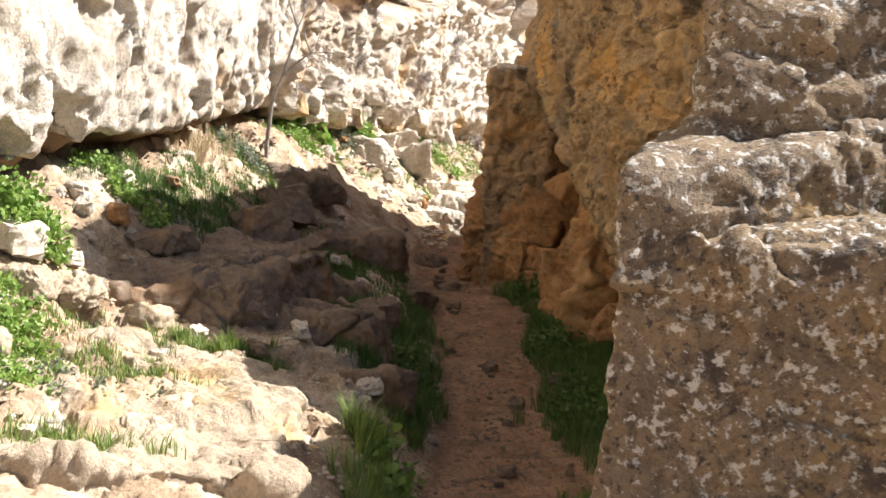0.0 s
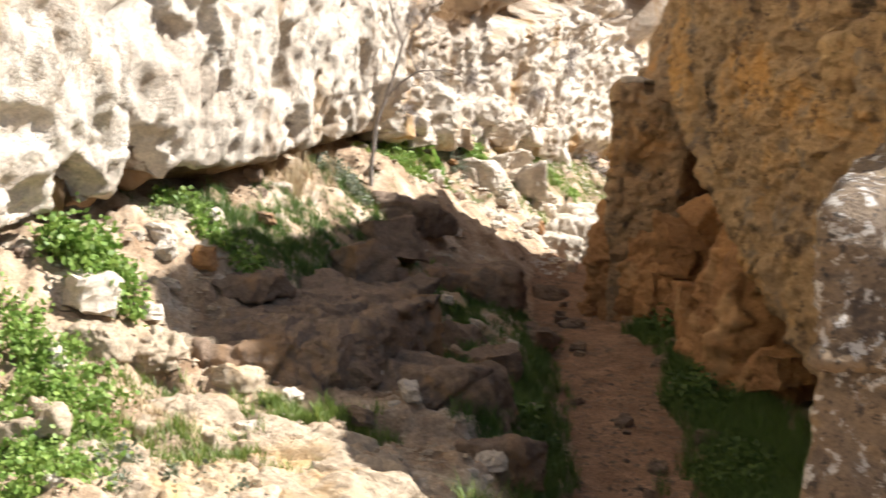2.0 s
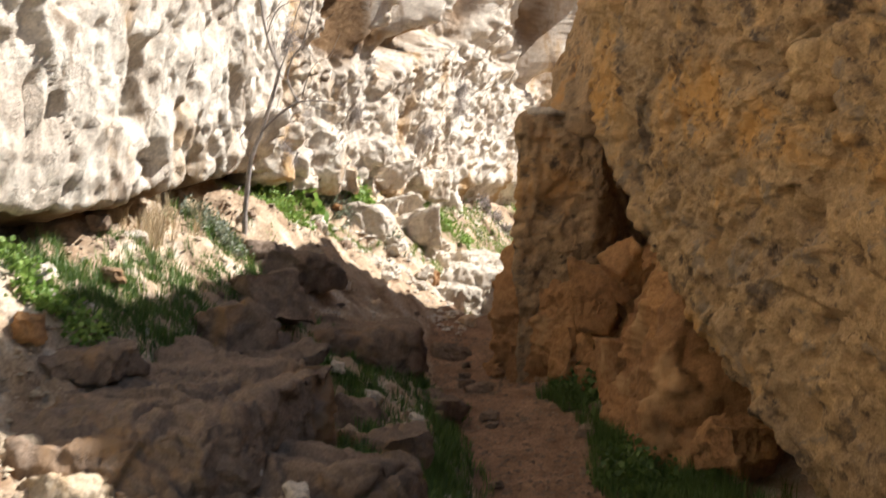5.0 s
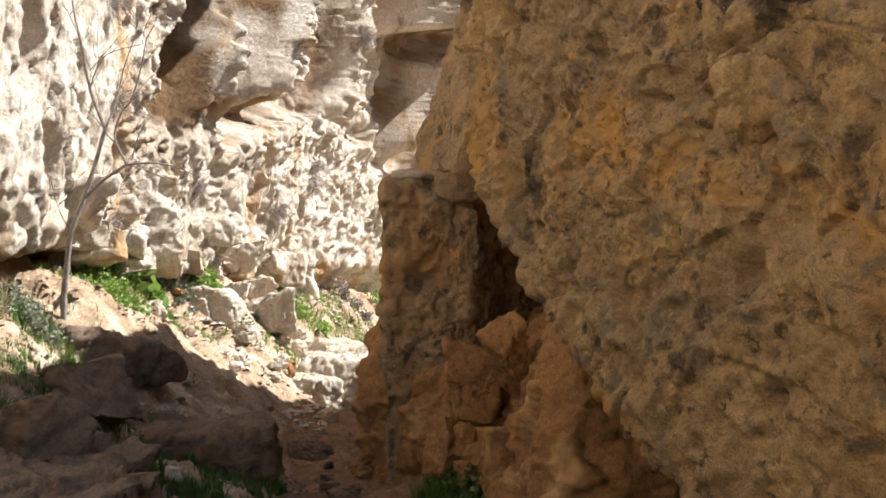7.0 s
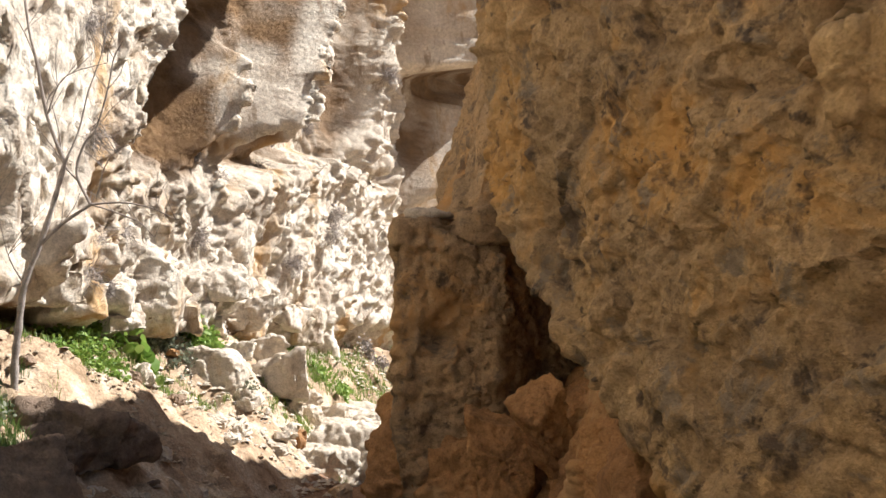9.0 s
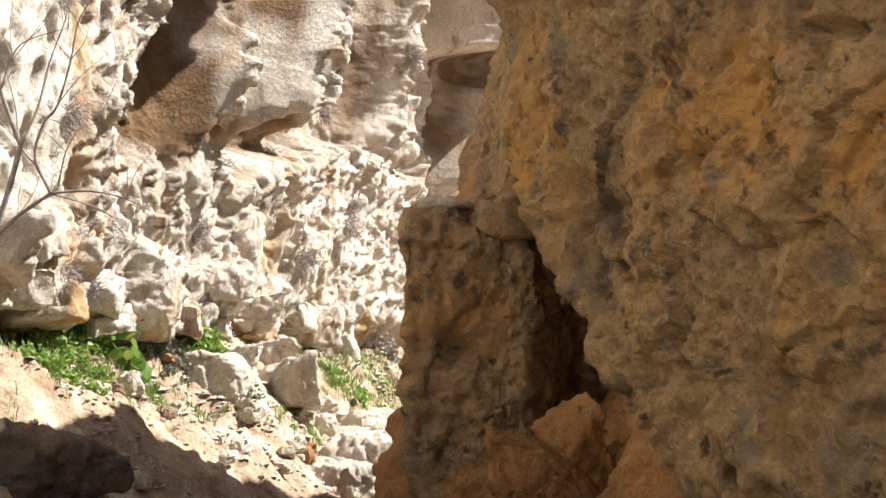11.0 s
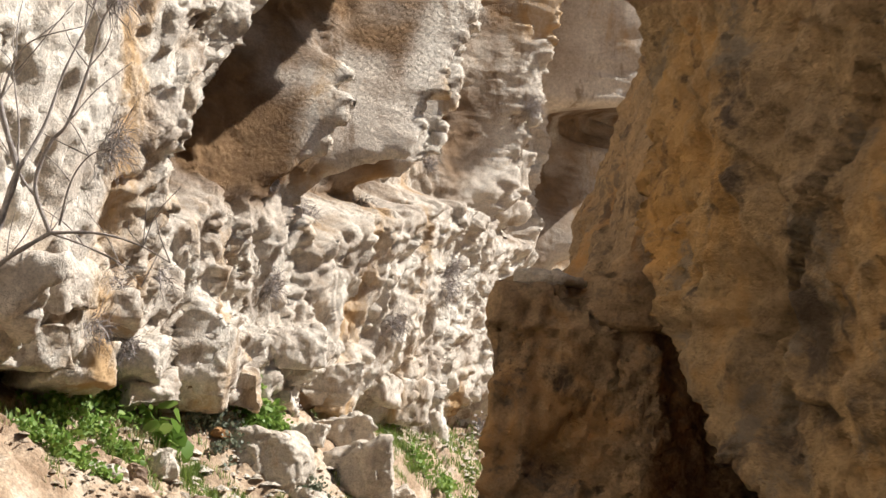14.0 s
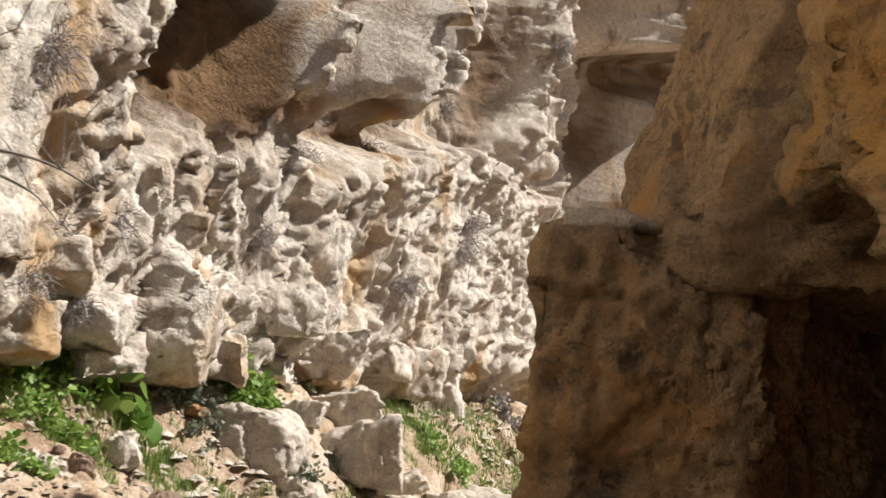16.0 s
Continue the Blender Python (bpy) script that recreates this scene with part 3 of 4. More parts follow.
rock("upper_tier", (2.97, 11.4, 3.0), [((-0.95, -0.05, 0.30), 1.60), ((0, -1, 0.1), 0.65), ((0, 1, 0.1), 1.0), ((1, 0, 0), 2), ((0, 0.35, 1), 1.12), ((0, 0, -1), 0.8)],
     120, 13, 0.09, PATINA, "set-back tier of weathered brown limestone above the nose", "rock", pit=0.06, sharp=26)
# added cover between outcrop and nose, so that the hollow stays dark
rock("hollow_light_stop", (2.75, 9.9, 3.0), [((-1, 0, 0.2), 1.25), ((0, -1, 0), 1.0), ((0, 1, 0), 1.0), ((1, 0, 0), 1.5), ((0, 0, 1), 1.4), ((-0.2, 0, -1), 0.85)],
     70, 20, 0.10, OCHRE, "rock added over the hollow to keep skylight out", "rock")
rock("foot_rock", (1.6, 11.55, 0.72), [((-0.97, 0.22, 0.12), 0.86), ((0, -1, 0.25), 1.10), ((0, 1, 0), 1.1), ((1, 0, 0), 0.9), ((-0.08, -0.30, 1), 0.72), ((0, 0, -1), 0.9), ((-0.7, -0.7, 0.1), 1.12)],
     110, 14, 0.09, ORANGE, "orange stained broken rock at the foot of the nose", "rock", pit=0.07, sharp=24, grit=0.25)
rock("cavity_rock", (2.35, 10.1, 0.7), [((-1, 0.1, 0.25), 0.92), ((0, -1, 0), 1.5), ((0, 1, 0), 1.2), ((1, 0, 0), 1.2), ((-0.3, 0, 1), 0.92), ((0, 0, -1), 1.2)],
     110, 15, 0.11, ORANGE, "orange iron-stained rock in the hollow under the overhang", "rock", pit=0.06)
rock("lichened_block", (2.08, 5.2, 0.62), [((-0.91, 0.41, 0.03), 0.76), ((-0.05, -1, 0.02), 0.97), ((0, 1, 0), 0.9), ((1, 0, 0), 2.2), ((-0.02, -0.22, 1), 0.84), ((0, 0, -1), 1.2)],
     150, 16, 0.05, LICHEN, "squared limestone block spotted with grey lichen", "rock", pit=0.03, sharp=40)
rock("lichened_ledge", (2.06, 5.5, 1.56), [((-0.91, 0.41, 0.05), 0.58), ((0.35, -0.93, 0.08), 0.74), ((0, 1, 0), 0.9), ((1, 0, 0), 2.2), ((-0.10, -0.22, 1), 0.30), ((0, 0, -1), 0.5)],
     120, 17, 0.05, LICHEN, "upper lichened limestone ledge on the block", "rock", pit=0.03, sharp=30, layered=0.025)
rock("back_ledge", (3.2, 6.2, 1.6), [((-0.9, 0.42, 0.1), 1.2), ((0.2, -0.97, 0.2), 1.0), ((0, 1, 0), 1.5), ((1, 0, 0), 2), ((0.05, -0.2, 1), 0.85), ((0, 0, -1), 1.8)],
     100, 18, 0.10, LICHEN, "stepped grey limestone ledges behind the block", "rock", layered=0.07, sharp=22)
# out of view; planes cut so that its shadow fits the bank
rock("unseen_shadow_mass", (5.7, 10.4, 3.4), [((-1, 0, 0.03), 2.5), ((0, -0.952, 0.305), 3.387), ((0, 0.26, 0.966), 2.49), ((0, 0.315, 0.95), 2.435), ((0, 0.66, 0.75), 2.745), ((0, 1, 0), 3.9), ((1, 0, 0), 4), ((0, -1, 0), 3.4), ((0, 0, -1), 4)],
     90, 19, 0.11, OCHRE, "unseen high mass added to cast the shadow on the bank", "rock", sharp=60)
# hidden by the nose; height set by the far end of the ground shadow
rock("hidden_shadow_rock", (2.6, 13.8, 1.0), [((-1, -0.1, 0.2), 1.15), ((0, -1, 0), 1.4), ((0, 1, 0), 1.5), ((1, 0, 0), 1.5), ((-0.1, 0, 1), 0.85), ((0, 0, -1), 1)],
     60, 35, 0.10, OCHRE, "hidden low rock added behind the nose to end the shadow", "rock")

# ---- ledges and boulders on the bank ----
rock("pale_ledge", (-1.25, 5.25, 0.12), [((1, 0.1, 0.12), 0.93), ((0.45, 0.9, 0.1), 0.93), ((0, -1, 0.1), 1.2), ((-1, 0, 0), 1.2), ((0.02, -0.02, 1), 0.36), ((0, 0, -1), 0.6), ((0, 1, 0.2), 0.75)],
     130, 21, 0.085, TAN, "sunlit crumbling pale limestone ledge beside the footpath", "rock", sharp=18, pit=0.02, grit=0.2)
rock("grey_boulder", (-0.28, 6.85, 0.32), box_planes(0.36, 0.31, 0.33, 3), 60, 22, 0.08, BROWN, "rounded grey-brown boulder in the bank beside the path", "boulder", pit=0.02)
# the next three lie in shadow; their brown carries some of that shade
rock("long_slab", (-1.02, 7.10, 0.60), box_planes(0.80, 0.42, 0.27, 6, extra=4), 100, 23, 0.09, BROWN, "long brown rock slab, darkened for the shaded bank", "rock", turn=66, layered=0.03, sharp=30)
rock("bank_ledge", (-1.15, 8.15, 0.72), box_planes(0.60, 0.42, 0.16, 8, extra=4), 80, 24, 0.09, BROWN, "low brown ledge above the long slab, darkened for shade", "rock", turn=50, layered=0.03)
rock("shaded_rock", (-0.55, 9.9, 0.66), box_planes(0.55, 0.35, 0.22, 10), 60, 25, 0.08, BROWN, "low brown rock, darkened for the shaded bank", "rock", turn=20)
rock("pale_boulder", (0.04, 14.2, 1.50), box_planes(0.25, 0.22, 0.15, 12, 0.3), 60, 26, 0.05, PALE, "pale angular limestone boulder below the cliff", "boulder", sharp=44)
rock("weathered_rock", (-0.60, 13.75, 1.54), box_planes(0.46, 0.32, 0.20, 14), 60, 27, 0.07, PALE, "grey-white weathered rock among plants below the cliff", "rock")
rock("flat_stone", (-0.24, 13.9, 1.74), box_planes(0.13, 0.10, 0.06, 16), 24, 28, 0.10, PALE, "flat pale stone lying on the rubble", "stone", scale=0.3)
rock("white_bank_rock", (0.55, 14.6, 0.75), box_planes(0.5, 0.7, 0.4, 18), 70, 29, 0.08, PALE, "sunlit white broken rock bank", "rock")

r = random.Random(21)
for n_, (x, y, sx, sy, sz, kind) in enumerate([(-1.40, 7.25, 0.24, 0.18, 0.09, 0), (-1.05, 8.45, 0.34, 0.22, 0.13, 0), (-0.95, 9.3, 0.3, 0.2, 0.12, 0),
        (-0.15, 10.3, 0.3, 0.2, 0.14, 0), (-0.85, 10.5, 0.32, 0.22, 0.14, 0), (-0.05, 6.25, 0.16, 0.14, 0.12, 0), (0.1, 9.7, 0.2, 0.2, 0.1, 0),
        (-1.5, 6.55, 0.20, 0.14, 0.06, 1), (-1.25, 6.35, 0.22, 0.15, 0.07, 1), (-1.6, 6.2, 0.16, 0.12, 0.06, 1), (-1.78, 6.0, 0.12, 0.10, 0.09, 1), (-1.35, 5.75, 0.26, 0.14, 0.08, 1), (-1.8, 5.3, 0.24, 0.14, 0.08, 1), (-0.2, 14.75, 0.35, 0.25, 0.2, 1), (0.75, 15.6, 0.3, 0.22, 0.18, 1), (0.35, 13.75, 0.28, 0.22, 0.16, 1), (-0.95, 14.2, 0.26, 0.18, 0.14, 1)]):
    # pale stone in the sun, darker brown standing for shade elsewhere
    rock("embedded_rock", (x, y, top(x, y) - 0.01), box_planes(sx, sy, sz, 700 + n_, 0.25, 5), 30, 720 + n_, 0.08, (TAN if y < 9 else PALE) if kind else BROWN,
         "pale cracked rock set in the sunny bank" if kind else "brown rock, darkened for its place in the shaded bank", "rock", "rocks set in the bank", turn=r.uniform(0, 180), sharp=24, scale=0.6)

# angular blocks along the lip of the cliff
def wall_x(y, z):
    i = np.argmin((cv[:, 1] - y) ** 2 + (cv[:, 2] - z) ** 2 + 9.0 * (V < 1))
    return float(cv[i, 0])


for n_, (y, z, sx, sy, sz) in enumerate([(11.2, 2.15, 0.22, 0.24, 0.13), (11.7, 2.0, 0.2, 0.26, 0.10), (11.75, 2.3, 0.2, 0.2, 0.12), (12.2, 1.92, 0.22, 0.28, 0.11), (12.3, 2.2, 0.2, 0.22, 0.10), (12.75, 2.02, 0.2, 0.2, 0.12), (12.95, 1.84, 0.18, 0.2, 0.09),
        (13.3, 2.05, 0.16, 0.16, 0.22), (13.7, 2.0, 0.2, 0.24, 0.13), (14.1, 2.25, 0.2, 0.2, 0.12), (14.25, 1.95, 0.18, 0.2, 0.1), (14.7, 2.1, 0.2, 0.22, 0.12), (15.2, 1.95, 0.2, 0.22, 0.1), (15.7, 2.15, 0.2, 0.22, 0.12), (16.4, 2.0, 0.22, 0.26, 0.16), (17.1, 1.9, 0.26, 0.3, 0.2)]):
    rock("cliff_block", (wall_x(y, z) - 0.10, y, z + (0.10 if y < 13 else 0.02)), box_planes(sx, sy, sz, 800 + n_, 0.22, 3), 26, 820 + n_, 0.07, LIMESTONE, "angular pale block standing out of the cliff's lip", "rock", "blocks along the cliff's lip", turn=18 + 25 * math.sin(n_ * 2.3), sharp=50, scale=0.5)

# ---- loose stones ----
def surface(x, y):
    return ground_top(np.asarray(x, float), np.asarray(y, float))[0]


def stone_shapes():
    out = []
    for k in range(8):
        r = random.Random(100 + k)
        pl = box_planes(0.5, 0.5 * r.uniform(0.6, 0.95), 0.5 * r.uniform(0.45, 0.75), 200 + k, 0.3, 6)
        verts, quads = rock_points(pl, 6, 300 + k, 0.12, sharp=44)
        out.append((verts, quads))
    return out


SHAPES = stone_shapes()
STONE_MESH = {}
for k, (vs, qs) in enumerate(SHAPES):
    for key, mat in (("pale", PALE), ("brown", BROWN), ("orange", ORANGE)):
        STONE_MESH[key, k] = mesh_of("stone", vs, qs, mat, False)


def stone(kind, x, y, size, seed, label, group, sink=0.3, name="stone"):
    r = random.Random(seed)
    me = STONE_MESH[kind, r.randrange(8)]
    ob = new(name, me)
    z = top(x, y)
    low = min(v.co.z for v in me.vertices) * size
    ob.matrix_world = pose(x, y, z - low - sink * size * 0.8, r.uniform(-14, 14), r.uniform(-14, 14), r.uniform(0, 360)) @ Matrix.Diagonal((size * r.uniform(0.85, 1.2), size, size * r.uniform(0.8, 1.1), 1))
    return tagged(ob, label, "stone", group)


NAMED = [("pale", -1.86, 6.15, 0.22, "square yellowish limestone lump on the sunny bank"), ("orange", -1.62, 7.12, 0.17, "orange-yellow stone at the shadow's edge"),
         ("pale", -1.85, 7.05, 0.16, "pale yellow stone on the sunny bank"), ("brown", 0.82, 7.47, 0.11, "small brown stone lying on the footpath"),
         ("brown", 0.46, 10.42, 0.17, "brown stone at the footpath's edge"), ("brown", 0.38, 10.6, 0.14, "brown stone at the footpath's edge"),
         ("orange", 0.66, 11.0, 0.2, "reddish stone in the footpath"), ("brown", 0.3, 11.6, 0.24, "brown stone where the footpath climbs"),
         ("pale", 0.16, 14.2, 0.2, "pale stone beside the boulder"), ("pale", 0.3, 14.7, 0.25, "pale stone on the rubble bank"), ("orange", 0.2, 13.6, 0.22, "yellowish stone on the rubble bank"),
         ("pale", -0.15, 13.3, 0.2, "pale rubble stone below the boulder"), ("orange", -0.5, 14.9, 0.2, "orange stone at the cliff's foot"), ("pale", 0.55, 15.3, 0.35, "white weathered stone in the meadow's edge"),
         ("brown", -0.12, 7.9, 0.3, "low rock in the shaded grass"), ("brown", -0.36, 8.37, 0.36, "flat rock in the shaded grass"), ("brown", -0.75, 6.65, 0.2, "small grey rock beside the boulder")]
for n_, (kind, x, y, s, lab) in enumerate(NAMED):
    stone(kind, x, y, s, 400 + n_, lab, "stones along the footpath")

# fallen blocks in the hollow
for n_, (x, y, z, sx, sy, sz, tilt, turn) in enumerate([(1.41, 9.95, 1.17, 0.07, 0.12, 0.27, -28, 10), (1.24, 10.25, 1.06, 0.17, 0.08, 0.18, 4, -12), (1.29, 9.65, 0.60, 0.12, 0.11, 0.22, 5, 20),
        (1.46, 9.10, 0.64, 0.075, 0.10, 0.28, -6, 30), (1.38, 9.32, 0.50, 0.07, 0.08, 0.18, 8, 0), (1.60, 8.20, 0.46, 0.14, 0.12, 0.11, 10, 40), (1.48, 8.75, 0.42, 0.11, 0.10, 0.10, -8, 15), (1.12, 10.45, 0.66, 0.12, 0.10, 0.17, 6, 25)]):
    block = rock("hollow_block", (x, y, z), box_planes(sx, sy, sz, 540 + n_, 0.28, 2), 30, 560 + n_, 0.10, ORANGE, "orange iron-stained block leaning in the hollow", "rock", "blocks leaning in the hollow", scale=0.25, sharp=70)
    block.matrix_world = pose(x, y, z, 0, tilt, turn)
for n_, (x, y, s) in enumerate([(1.28, 10.55, 0.42), (1.42, 10.15, 0.36), (1.62, 9.75, 0.46), (1.55, 9.35, 0.30), (1.72, 8.95, 0.36), (1.12, 10.95, 0.30), (1.02, 11.35, 0.28), (1.36, 9.85, 0.26), (1.78, 8.5, 0.3), (0.98, 11.05, 0.2), (1.3, 11.1, 0.5), (1.25, 10.2, 0.2), (1.5, 10.5, 0.5)]):
    stone("orange", x, y, s * 1.25, 500 + n_, "orange iron-stained block fallen under the overhang", "fallen blocks in the hollow", 0.15, "fallen_block")

r = random.Random(7)
count = 0
while count < 250:
    y = r.uniform(4.2, 12.5)
    x = r.uniform(-2.5, 1.4)
    dx = float(lerp(y, PATH_Y, PATH_X)) - x
    pale = dx > 0.5
    if (abs(dx) < 0.28 and r.random() < 0.45) or x < float(lerp(y, WALL_Y, WALL_X)) - 0.2:
        continue
    s = 0.03 + 0.11 * r.random() ** 2.5
    stone("pale" if pale and r.random() < 0.75 else "brown", x, y, s, 600 + count, "loose pale rubble stone on the bank" if pale else "loose brown stone beside the footpath", "loose stones", 0.25)
    count += 1
while count < 298:
    y, x = r.uniform(12.6, 16.5), r.uniform(-1.3, 1.0)
    stone("pale" if r.random() < 0.8 else "orange", x, y, 0.05 + 0.16 * r.random() ** 2, 600 + count, "pale rubble stone below the cliff", "rubble below the cliff", 0.25)
    count += 1


def gravel(name, n, area, size, mat, seed, keep, label):
    """Many small pebbles in one mesh."""
    rng = np.random.default_rng(seed)
    x, y = rng.uniform(area[0], area[1], n), rng.uniform(area[2], area[3], n)
    ok = keep(x, y, rng.random(n))
    x, y = x[ok], y[ok]
    z = surface(x, y)
    n = len(x)
    base = np.array([(1, 0, 0), (0, 1, 0), (-1, 0, 0), (0, -1, 0), (0.7, 0.7, 0.1), (-0.7, 0.7, -0.1), (-0.7, -0.7, 0.1), (0.7, -0.7, -0.1), (0.1, 0, 0.75), (0, 0.1, -0.75)])
    tris = np.array([(0, 4, 8), (4, 1, 8), (1, 5, 8), (5, 2, 8), (2, 6, 8), (6, 3, 8), (3, 7, 8), (7, 0, 8)])
    s = size * (0.35 + 1.3 * rng.random(n) ** 3)
    a = rng.uniform(0, 6.28, n)
    v = base[None] * (1 + rng.uniform(-0.3, 0.3, (n, 10, 1))) * s[:, None, None] * np.stack([np.ones(n), rng.uniform(0.6, 1, n), rng.uniform(0.5, 0.9, n)], 1)[:, None]
    vx = v[..., 0] * np.cos(a)[:, None] - v[..., 1] * np.sin(a)[:, None] + x[:, None]
    vy = v[..., 0] * np.sin(a)[:, None] + v[..., 1] * np.cos(a)[:, None] + y[:, None]
    vz = v[..., 2] + (z + 0.1 * s)[:, None]
    verts = np.stack([vx, vy, vz], -1).reshape(-1, 3)
    faces = (tris[None] + 10 * np.arange(n)[:, None, None]).reshape(-1, 3)
    tagged(new(name, mesh_of(name, verts, faces, mat, False)), label, "gravel", kind="stuff")


def from_path(x, y):
    return lerp(y, PATH_Y, PATH_X) - x


gravel("path_gravel", 12000, (-0.2, 1.6, 3.8, 12.5), 0.014, BROWN, 1, lambda x, y, u: np.abs(from_path(x, y)) < 0.55, "fine brown gravel strewn on the footpath")
gravel("bank_rubble", 26000, (-2.6, 0.4, 4.2, 12.5), 0.016, TAN, 2, lambda x, y, u: (from_path(x, y) > 0.5) & (vnoise(np.stack([x * 2.2, y * 2.2, 0 * x], 1), 5) + 0.35 > u), "pale limestone chips covering the bank")
gravel("cliff_foot_rubble", 7000, (-1.4, 1.4, 12.5, 18.0), 0.03, PALE, 3, lambda x, y, u: (from_path(x, y) > 0.1) & (vnoise(np.stack([x * 1.6, y * 1.6, 0 * x], 1), 6) + 0.4 > u), "pale rubble at the foot of the cliff")


# ---- plants ----
def blades_mesh(name, roots, height, width, mat, rng, lean=0.5, up=None):
    """Grass: each blade bends over in two pieces to a point."""
    n = len(roots)
    a = rng.uniform(0, 6.283, n)
    h = height * rng.uniform(0.45, 1.25, n)
    bend = lean * h * rng.uniform(0.2, 1.3, n)
    d = np.stack([np.cos(a), np.sin(a), 0 * a], 1)
    s = np.stack([-np.sin(a), np.cos(a), 0 * a], 1) * (width * rng.uniform(0.6, 1.3, n))[:, None]
    upv = np.array([0, 0, 1.0]) if up is None else up
    mid = roots + d * (bend * 0.35)[:, None] + upv * (h * 0.6)[:, None]
    tip = roots + d * bend[:, None] + upv * h[:, None] * 0.95
    verts = np.stack([roots - s, roots + s, mid - 0.7 * s, mid + 0.7 * s, tip], 1).reshape(-1, 3)
    tri = np.array([(0, 1, 3), (0, 3, 2), (2, 3, 4)])
    faces = (tri[None] + 5 * np.arange(n)[:, None, None]).reshape(-1, 3)
    return mesh_of(name, verts, faces, mat, True)


def grass(x, y, rx, ry, n, height, mat, seed, label, turn=0.0, width=0.0028, lean=0.6, name="grass_patch"):
    rng = np.random.default_rng(seed)
    n = int(n * (0.75 if mat is SHADED_GREEN else 0.8))
    m = max(4, n // 26)
    u, v_ = rng.normal(0, 0.5, m), rng.normal(0, 0.5, m)
    k = rng.integers(0, m, n)
    u, v_ = u[k] + rng.normal(0, 0.07, n), v_[k] + rng.normal(0, 0.07, n)
    c, s = math.cos(radians(turn)), math.sin(radians(turn))
    px, py = x + u * rx * c - v_ * ry * s, y + u * rx * s + v_ * ry * c
    roots = np.stack([px, py, surface(px, py) - 0.01], 1)
    tagged(new(name, blades_mesh(name, roots, height, width, mat, rng, lean)), label, "grass", kind="stuff")


